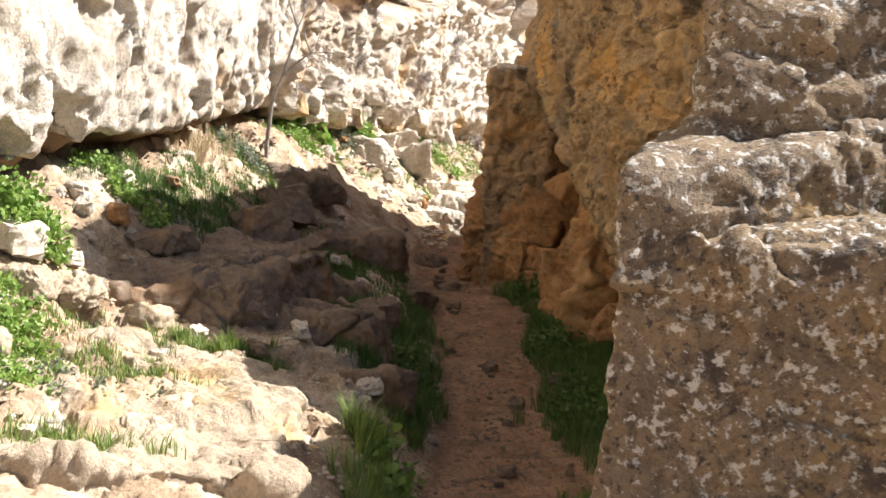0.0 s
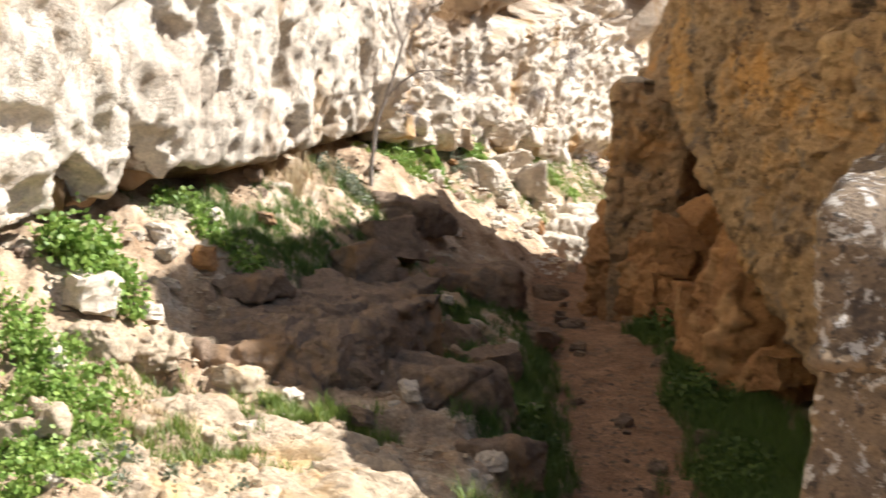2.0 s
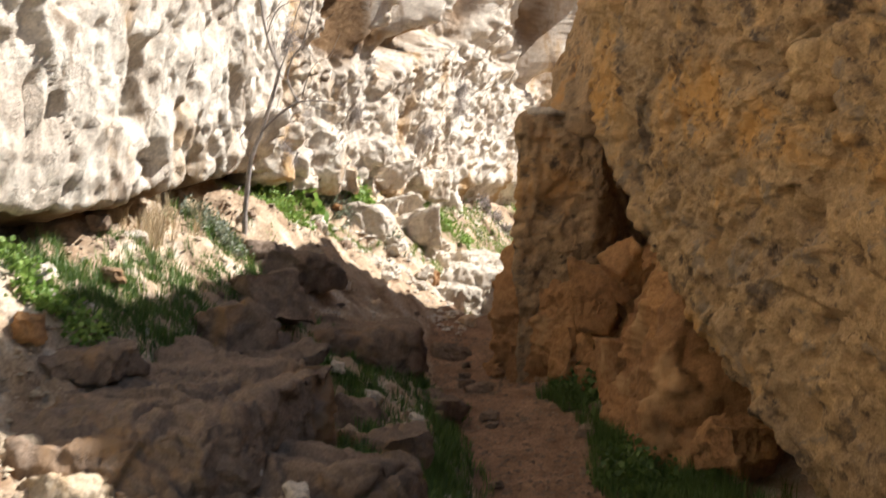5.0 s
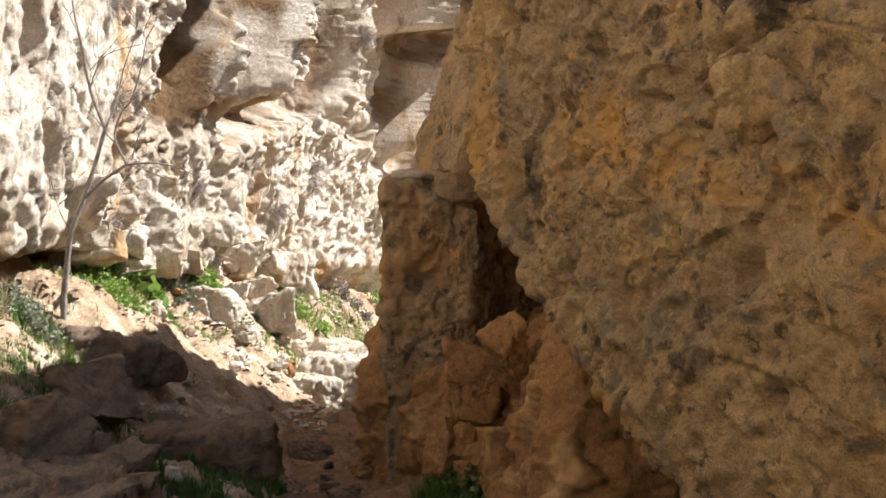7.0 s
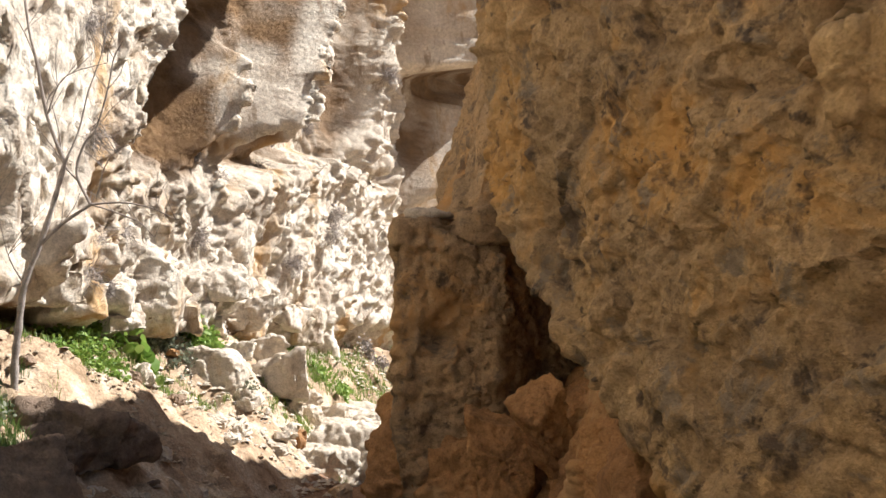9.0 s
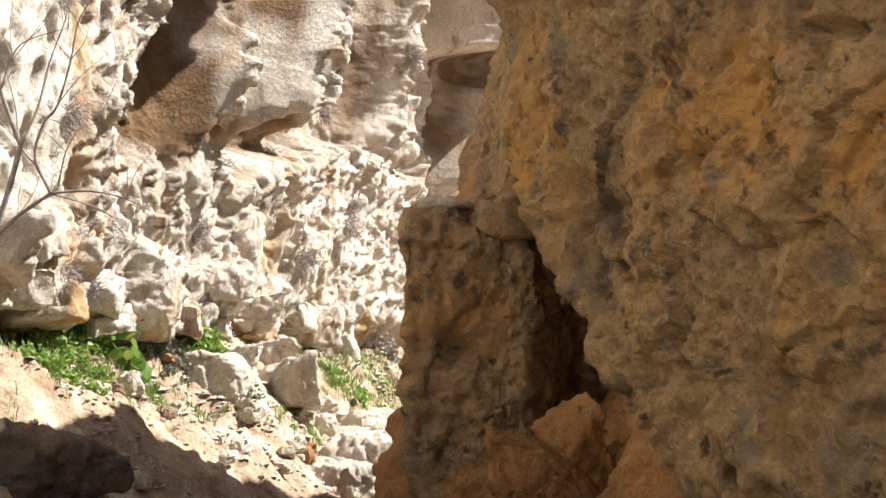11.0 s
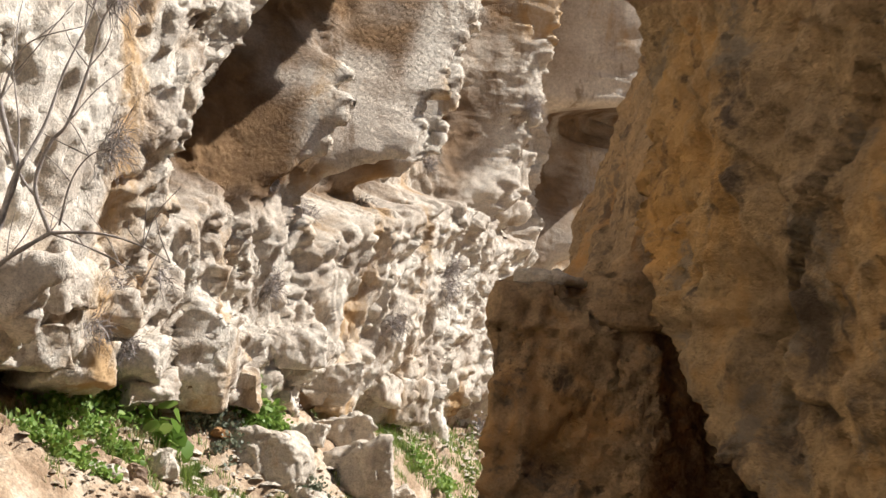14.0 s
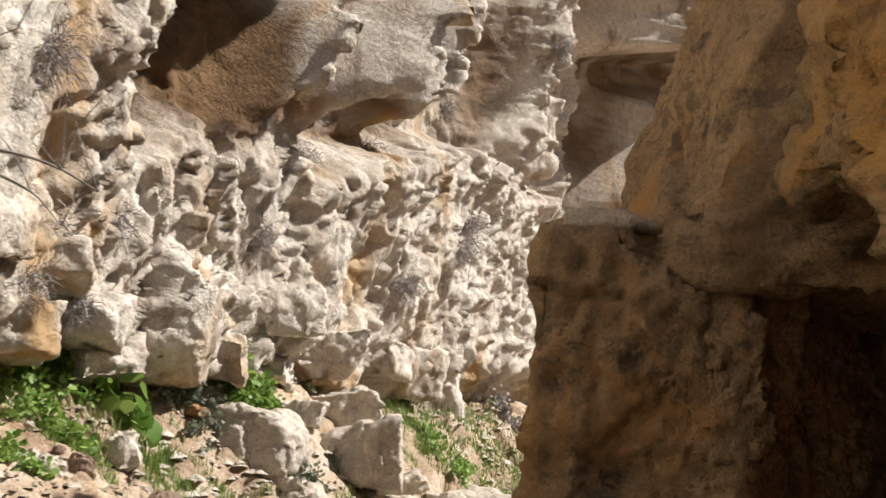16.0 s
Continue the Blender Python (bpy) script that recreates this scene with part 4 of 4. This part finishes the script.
# sunny patches use GRASS, shaded ones the copy with shade in its colour
LIT = "fresh green grass tuft on the sunny bank"
SHADE = "green grass and weeds, coloured darker for the shade"
for n_, (x, y, rx, ry, n, h, mat, lab, turn) in enumerate([
        (-0.82, 6.09, 0.34, 0.15, 2600, 0.085, GRASS, LIT, 15), (-1.15, 5.40, 0.40, 0.22, 2200, 0.07, GRASS, LIT, 0), (-1.55, 5.15, 0.35, 0.25, 1600, 0.07, GRASS, LIT, 0), (-1.6, 5.95, 0.3, 0.2, 900, 0.06, GRASS, LIT, 0),
        (-0.50, 7.54, 0.42, 0.30, 5200, 0.085, SHADED_GREEN, SHADE, 10), (-0.15, 7.3, 0.2, 0.4, 3000, 0.09, SHADED_GREEN, SHADE, 0), (0.16, 9.0, 0.17, 0.7, 3800, 0.08, SHADED_GREEN, SHADE, 5), (0.16, 7.3, 0.16, 0.75, 4600, 0.14, SHADED_GREEN, SHADE, 0), (0.08, 8.1, 0.2, 0.5, 3000, 0.1, SHADED_GREEN, SHADE, 0),
        (0.12, 6.4, 0.14, 0.5, 2600, 0.13, SHADED_GREEN, SHADE, 0), (-0.25, 9.6, 0.35, 0.35, 2600, 0.07, SHADED_GREEN, SHADE, 0), (-0.6, 8.8, 0.4, 0.3, 2200, 0.07, SHADED_GREEN, SHADE, 0), (-0.95, 6.98, 0.4, 0.12, 1500, 0.06, SHADED_GREEN, SHADE, -20),
        (1.06, 10.26, 0.16, 0.3, 2400, 0.12, SHADED_GREEN, SHADE, 0), (1.25, 8.2, 0.22, 0.8, 6500, 0.14, SHADED_GREEN, SHADE, 8), (1.18, 9.3, 0.16, 0.5, 3200, 0.12, SHADED_GREEN, SHADE, 5), (1.22, 6.9, 0.2, 0.7, 5200, 0.13, SHADED_GREEN, SHADE, 0), (1.3, 7.5, 0.3, 0.5, 3000, 0.16, SHADED_GREEN, SHADE, 0),
        (1.5, 7.7, 0.25, 0.6, 5000, 0.13, SHADED_GREEN, SHADE, 0), (1.55, 8.6, 0.22, 0.4, 3000, 0.12, SHADED_GREEN, SHADE, 0), (1.5, 6.7, 0.22, 0.5, 3600, 0.12, SHADED_GREEN, SHADE, 0), (-0.12, 8.0, 0.25, 0.4, 3600, 0.09, SHADED_GREEN, SHADE, 0), (-0.05, 6.75, 0.2, 0.35, 3200, 0.12, SHADED_GREEN, SHADE, 0), (-0.55, 7.35, 0.35, 0.25, 3200, 0.08, SHADED_GREEN, SHADE, 0), (-0.35, 9.0, 0.35, 0.3, 2600, 0.08, SHADED_GREEN, SHADE, 0), (0.0, 9.9, 0.25, 0.35, 2200, 0.08, SHADED_GREEN, SHADE, 0),
        (-1.55, 7.55, 0.5, 0.28, 4200, 0.08, SHADED_GREEN, SHADE, 40), (-1.25, 7.95, 0.4, 0.28, 3200, 0.08, SHADED_GREEN, SHADE, 40), (-1.1, 8.5, 0.4, 0.35, 3400, 0.09, SHADED_GREEN, SHADE, 30), (-1.3, 8.5, 0.3, 0.25, 1200, 0.06, SHADED_GREEN, SHADE, 30), (-0.85, 9.6, 0.35, 0.3, 2200, 0.07, SHADED_GREEN, SHADE, 0),
        (-1.45, 8.1, 0.4, 0.15, 900, 0.05, GRASS, LIT, 60), (-1.05, 9.1, 0.35, 0.3, 1800, 0.06, SHADED_GREEN, SHADE, 60), (-1.3, 10.0, 0.3, 0.5, 2200, 0.09, SHADED_GREEN, SHADE, 0), (-1.25, 11.6, 0.3, 0.7, 1100, 0.07, GRASS, LIT, 0),
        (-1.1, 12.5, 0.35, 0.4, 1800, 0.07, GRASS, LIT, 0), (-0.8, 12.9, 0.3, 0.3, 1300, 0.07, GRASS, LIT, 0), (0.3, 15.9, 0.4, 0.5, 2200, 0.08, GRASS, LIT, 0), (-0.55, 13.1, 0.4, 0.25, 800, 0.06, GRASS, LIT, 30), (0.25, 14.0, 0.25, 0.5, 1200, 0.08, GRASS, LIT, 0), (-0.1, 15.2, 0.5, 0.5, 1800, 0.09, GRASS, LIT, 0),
        (-0.02, 5.30, 0.10, 0.22, 900, 0.20, GRASS, "tall sunlit grass hanging over the ledge", 0), (0.0, 4.75, 0.14, 0.3, 900, 0.16, GRASS, "tall sunlit grass beside the path", 0), (1.05, 5.6, 0.10, 0.2, 600, 0.10, GRASS, LIT, 0), (-1.0, 4.35, 0.5, 0.2, 1500, 0.10, GRASS, LIT, 0)]):
    grass(x, y, rx, ry, n, h, mat, 900 + n_, lab, turn)
grass(0.95, 16.8, 0.7, 1.0, 7000, 0.055, GRASS, 950, "sunlit meadow grass beyond the boulders", width=0.005)
grass(2.3, 18.6, 0.9, 1.4, 8000, 0.08, GRASS, 951, "sunlit meadow grass along the far cliff", width=0.007)
grass(-1.05, 14.0, 0.5, 0.45, 2600, 0.11, STRAW, 952, "dry straw-coloured grass below the cliff", name="dry_grass")
grass(-1.2, 12.6, 0.4, 0.45, 2400, 0.09, STRAW, 953, "dry straw-coloured grass below the cliff", name="dry_grass")
grass(-1.55, 5.6, 0.5, 0.4, 1500, 0.05, STRAW, 954, "dry grass and twigs on the sunny bank", name="dry_grass")
grass(-1.5, 9.4, 0.15, 0.8, 900, 0.16, STRAW, 955, "dry stalks at the foot of the cliff", name="dry_grass")


def leaves_mesh(name, pts, dirs, size, mat, rng, round_=0.55):
    """Folded leaves: stalk end, two sides, a tip and a sunk midrib."""
    n = len(pts)
    size = size * rng.uniform(0.6, 1.35, n)
    d = dirs / np.linalg.norm(dirs, axis=1, keepdims=True)
    side = np.cross(d, rng.normal(0, 1, (n, 3)))
    side /= np.maximum(np.linalg.norm(side, axis=1, keepdims=True), 1e-6)
    nn = np.cross(side, d)
    L = size[:, None]
    verts = np.stack([pts, pts + d * L * 0.35 + side * L * round_ * 0.8 + nn * L * 0.10, pts + d * L * 0.8 + side * L * round_ * 0.6 + nn * L * 0.06, pts + d * L * 1.05,
                      pts + d * L * 0.8 - side * L * round_ * 0.6 + nn * L * 0.06, pts + d * L * 0.35 - side * L * round_ * 0.8 + nn * L * 0.10], 1).reshape(-1, 3)
    tri = np.array([(0, 2, 1), (0, 3, 2), (0, 4, 3), (0, 5, 4)])
    faces = (tri[None] + 6 * np.arange(n)[:, None, None]).reshape(-1, 3)
    return mesh_of(name, verts, faces, mat, True)


def bush(name, x, y, rx, ry, rz, n, size, mat, seed, label, category="bush", round_=0.55, stem_mat=None):
    """A low plant: many leafy shoots from one root, uneven in height, with gaps."""
    rng = np.random.default_rng(seed)
    z = top(x, y)
    root = new(name)
    root.location = (x, y, z)
    shoots = max(8, n // 26)
    a, rad = rng.uniform(0, 6.283, shoots), np.sqrt(rng.random(shoots)) * 1.0
    ends = np.stack([rad * np.cos(a) * rx, rad * np.sin(a) * ry, rz * np.sqrt(np.maximum(0.12, 1 - rad**2)) * rng.uniform(0.55, 1.25, shoots)], 1)
    ends[:, 2] += surface(x + ends[:, 0], y + ends[:, 1]) - z
    feet = np.stack([ends[:, 0] * 0.55, ends[:, 1] * 0.55, surface(x + ends[:, 0] * 0.55, y + ends[:, 1] * 0.55) - z - 0.01], 1)
    k = rng.integers(0, shoots, n)
    f = rng.uniform(0.25, 1.05, n) ** 0.7
    pts = feet[k] + (ends[k] - feet[k]) * f[:, None] + rng.normal(0, size * 0.8, (n, 3))
    dirs = rng.normal(0, 1, (n, 3)) * [1, 1, 0.6] + [0, 0, 0.25] + 0.6 * (ends[k] - feet[k]) / max(rz, 0.05) * 0.4
    tagged(part("foliage", leaves_mesh("foliage", pts, dirs, size, mat, rng, round_), root), kind="stuff")
    side = np.array([0.004, 0, 0])
    sv = np.stack([feet - side, feet + side, ends], 1).reshape(-1, 3)
    tagged(part("stems", mesh_of("stems", sv, np.arange(len(sv)).reshape(-1, 3), stem_mat or mat), root), kind="stuff")
    return tagged(root, label, category)


bush("leafy_bush", -1.92, 6.32, 0.28, 0.22, 0.22, 1700, 0.032, HERB, 1, "light green leafy bush in the sun beside the shadow")
bush("herb_patch", -1.95, 5.45, 0.52, 0.50, 0.14, 5200, 0.024, HERB, 2, "low fresh green herbs on the sunny bank", "herb")
bush("herb_patch", -1.75, 4.85, 0.5, 0.36, 0.12, 3400, 0.022, HERB, 3, "low fresh green herbs on the sunny bank", "herb")
bush("herb_patch", -1.2, 5.0, 0.35, 0.22, 0.08, 900, 0.018, GREY_LEAF, 4, "grey-green low herbs on the pale ledge", "herb")
bush("leafy_bush", -1.32, 12.75, 0.32, 0.22, 0.16, 900, 0.034, HERB, 5, "bright green bush at the cliff's foot")
bush("leafy_bush", -0.70, 13.85, 0.36, 0.2, 0.20, 1900, 0.034, HERB, 6, "bright green bush below the overhanging lip")
bush("round_leaved_plant", -0.98, 12.95, 0.16, 0.14, 0.14, 60, 0.075, HERB, 7, "plant with large round green leaves", "plant", 0.75)
bush("grey_shrub", -0.74, 13.4, 0.24, 0.18, 0.17, 900, 0.022, GREY_LEAF, 8, "dark grey-green shrublet among the rubble", "shrub")
bush("herb_patch", -1.66, 7.35, 0.36, 0.16, 0.10, 1100, 0.024, HERB, 9, "low green herbs before the dark recess", "herb")
bush("grey_shrub", -1.35, 10.0, 0.3, 0.3, 0.14, 900, 0.024, GREY_LEAF, 10, "grey-green low shrub beside the small tree", "shrub")
bush("weed_clump", 1.2, 8.6, 0.22, 0.5, 0.18, 1400, 0.03, SHADED_GREEN, 11, "green weeds under the outcrop, coloured darker for shade", "weeds")
bush("weed_clump", 1.12, 10.15, 0.16, 0.3, 0.16, 800, 0.03, SHADED_GREEN, 12, "green weeds beside the footpath, coloured darker for shade", "weeds")
bush("weed_clump", 1.22, 7.3, 0.22, 0.5, 0.16, 1200, 0.03, SHADED_GREEN, 13, "green weeds under the outcrop, coloured darker for shade", "weeds")
bush("weed_clump", 0.12, 7.2, 0.14, 0.5, 0.14, 1000, 0.028, SHADED_GREEN, 14, "green weeds on the bank's side, coloured darker for shade", "weeds")
bush("weed_clump", 0.05, 5.2, 0.10, 0.2, 0.16, 260, 0.045, HERB, 15, "sunlit broad-leaved weed beside the ledge", "weeds")
bush("leafy_bush", 0.55, 15.9, 0.25, 0.2, 0.12, 500, 0.03, HERB, 16, "low green bush beside the rubble")
bush("dry_shrub", 1.12, 17.7, 0.25, 0.2, 0.22, 500, 0.03, DEAD, 17, "brown dead shrub in the meadow", "shrub")
bush("leafy_bush", 1.75, 18.6, 0.35, 0.3, 0.22, 700, 0.04, HERB, 18, "green bush at the far cliff's foot")
bush("herb_patch", -1.18, 12.3, 0.34, 0.3, 0.13, 1700, 0.026, HERB, 20, "low green herbs below the dark recess", "herb")
bush("herb_patch", -1.05, 11.6, 0.26, 0.2, 0.10, 900, 0.024, HERB, 21, "low green herbs below the dark recess", "herb")
bush("herb_patch", -0.25, 13.55, 0.2, 0.16, 0.10, 600, 0.024, GREY_LEAF, 22, "grey-green herbs among the pale rubble", "herb")
bush("dry_shrub", -0.5, 14.3, 0.14, 0.12, 0.12, 260, 0.028, DEAD, 19, "dead brown shrublet beside the flat stone", "shrub")


rng_ = np.random.default_rng(77)
tuft_roots = np.stack([1.95 + rng_.normal(0, 0.09, 500), 4.78 + rng_.normal(0, 0.05, 500), np.full(500, 1.36)], 1)
tagged(new("grass_patch", blades_mesh("grass_patch", tuft_roots, 0.13, 0.003, GRASS, rng_, 0.7)), "bright grass tuft growing on the lichened block", "grass", kind="stuff")

# ---- dry tufts on the cliff ----
FACE = V >= 1
FIX = np.flatnonzero(FACE)


def on_cliff(y, z):
    i = FIX[np.argmin((cv[FIX, 1] - y) ** 2 + (cv[FIX, 2] - z) ** 2)]
    return cv[i]


def cliff_tuft(y, z, size, n, mat, seed, label):
    rng = np.random.default_rng(seed)
    at = on_cliff(y, z)
    n = int(n)
    d = rng.normal(0, 1, (n, 3)) + [0.7, -0.3, -0.1]
    d /= np.linalg.norm(d, axis=1, keepdims=True)
    L = size * rng.uniform(0.25, 0.9, n)
    side = np.cross(d, rng.normal(0, 1, (n, 3)))
    side /= np.linalg.norm(side, axis=1, keepdims=True)
    root = rng.normal(0, size * 0.3, (n, 3)) - [0.02, 0, 0]
    tip = root + d * L[:, None] + np.stack([0 * L, 0 * L, -0.35 * L], 1)
    mid = root + d * (L * 0.55)[:, None]
    w = 0.002
    verts = np.stack([root - side * w, root + side * w, mid - side * w * 0.8, mid + side * w * 0.8, tip], 1).reshape(-1, 3)
    tri = np.array([(0, 1, 3), (0, 3, 2), (2, 3, 4)])
    faces = (tri[None] + 5 * np.arange(n)[:, None, None]).reshape(-1, 3)
    ob = new("cliff_tuft", mesh_of("cliff_tuft", verts, faces, mat))
    ob.location = at
    return tagged(ob, label, "dry plant", "dry plants on the cliff")


for n_, (y, z, s) in enumerate([(11.83, 3.05, 0.22), (12.17, 2.44, 0.18), (12.72, 2.56, 0.2), (14.33, 3.95, 0.16), (14.77, 3.27, 0.2), (16.46, 3.0, 0.25), (17.51, 4.95, 0.2), (14.0, 2.68, 0.2), (17.04, 4.22, 0.2), (16.64, 3.23, 0.2), (13.76, 3.3, 0.12), (12.0, 2.2, 0.2), (12.5, 2.15, 0.18), (15.6, 2.6, 0.2), (11.6, 3.7, 0.25), (15.5, 3.5, 0.16)]):
    cliff_tuft(y, z, s * 0.75, 420, DEAD, 1000 + n_, "dry grey-brown plant tuft rooted in the cliff")


# ---- the small bare tree ----
def tube(name, pts, r0, r1, mat, sides=8, per=6):
    """A tapered, slightly knotty stem along a smooth line."""
    pts = np.asarray(pts, float)
    s = np.linspace(0, len(pts) - 1, (len(pts) - 1) * per + 1)
    c = np.stack([lerp(s, np.arange(len(pts)), pts[:, k]) for k in range(3)], 1)
    tan = np.gradient(c, axis=0)
    tan /= np.linalg.norm(tan, axis=1, keepdims=True)
    a = np.cross(tan, [0.3, 1, 0.1])
    a /= np.linalg.norm(a, axis=1, keepdims=True)
    b = np.cross(tan, a)
    rad = np.linspace(r0, r1, len(c)) * (1 + 0.12 * np.sin(np.arange(len(c)) * 1.7))
    ang = np.linspace(0, 2 * math.pi, sides, endpoint=False)
    ring = c[:, None] + rad[:, None, None] * (np.cos(ang)[None, :, None] * a[:, None] + np.sin(ang)[None, :, None] * b[:, None])
    i, j = np.meshgrid(np.arange(len(c) - 1), np.arange(sides), indexing="ij")
    k = (j + 1) % sides
    faces = np.stack([i * sides + j, i * sides + k, (i + 1) * sides + k, (i + 1) * sides + j], -1).reshape(-1, 4)
    return mesh_of(name, ring.reshape(-1, 3), faces, mat)


tree = new("bare_tree")
tree.location = (-1.19, 10.5, top(-1.19, 10.5))


def limb(name, pts, r0, r1, parent):
    o = np.array(tree.location)
    return part(name, tube(name, np.asarray(pts) - o, r0, r1, BARK), parent)


trunk = limb("trunk", [(-1.19, 10.5, top(-1.19, 10.5) - 0.08), (-1.19, 10.5, 1.62), (-1.175, 10.5, 1.78), (-1.15, 10.5, 2.0), (-1.08, 10.5, 2.2), (-1.01, 10.49, 2.42), (-0.955, 10.47, 2.62)], 0.022, 0.012, tree)
BOUGHS = [([(-1.08, 10.5, 2.2), (-0.97, 10.5, 2.31), (-0.83, 10.5, 2.41)], 0.014, 0.012),
         ([(-0.955, 10.47, 2.62), (-1.04, 10.45, 2.86), (-1.09, 10.42, 3.14), (-1.13, 10.4, 3.33), (-1.17, 10.4, 3.7), (-1.15, 10.38, 4.1)], 0.016, 0.005),
         ([(-0.83, 10.5, 2.41), (-0.90, 10.5, 2.57), (-0.86, 10.48, 2.72), (-0.80, 10.47, 2.80), (-0.74, 10.45, 3.0), (-0.71, 10.44, 3.16), (-0.66, 10.42, 3.25)], 0.012, 0.004),
         ([(-0.83, 10.5, 2.41), (-0.70, 10.5, 2.42), (-0.6, 10.5, 2.41), (-0.5, 10.5, 2.38), (-0.4, 10.5, 2.33)], 0.009, 0.003),
         ([(-0.83, 10.5, 2.41), (-0.72, 10.55, 2.38), (-0.6, 10.58, 2.33), (-0.52, 10.6, 2.25)], 0.006, 0.002),
         ([(-0.88, 10.5, 2.52), (-0.97, 10.52, 2.63), (-1.0, 10.55, 2.8), (-1.06, 10.6, 3.0)], 0.008, 0.003),
         ([(-0.80, 10.5, 2.44), (-0.75, 10.42, 2.58), (-0.69, 10.4, 2.67), (-0.6, 10.36, 2.70)], 0.006, 0.002),
         ([(-0.95, 10.46, 2.62), (-0.89, 10.5, 2.8), (-0.85, 10.52, 3.0), (-0.78, 10.55, 3.25), (-0.76, 10.55, 3.5)], 0.009, 0.003),
         ([(-1.04, 10.45, 2.86), (-0.98, 10.4, 3.0), (-0.9, 10.35, 3.06), (-0.72, 10.3, 3.1)], 0.007, 0.002),
         ([(-1.09, 10.42, 3.14), (-1.16, 10.45, 3.3), (-1.25, 10.5, 3.45)], 0.006, 0.002),
         ([(-1.15, 10.5, 2.0), (-1.22, 10.45, 2.15), (-1.27, 10.4, 2.4)], 0.006, 0.002)]
for pts, r0, r1 in BOUGHS:
    b = limb("branch", pts, r0 * 0.7, r1 * 0.7, tree)
    rr = random.Random(len(pts) * 7 + int(r0 * 1e5))
    for _ in range(4):
        k = rr.randrange(1, len(pts))
        p0 = np.array(pts[k])
        d = np.array([rr.uniform(-1, 1), rr.uniform(-0.5, 0.5), rr.uniform(0.1, 1)])
        L = rr.uniform(0.12, 0.3)
        limb("twig", [p0, p0 + d * L * 0.5 + [0, 0, 0.02], p0 + d * L + [rr.uniform(-0.05, 0.05), 0, 0.03]], 0.0024, 0.001, b)
tagged(tree, "small leafless tree with a thin crooked grey trunk", "tree")
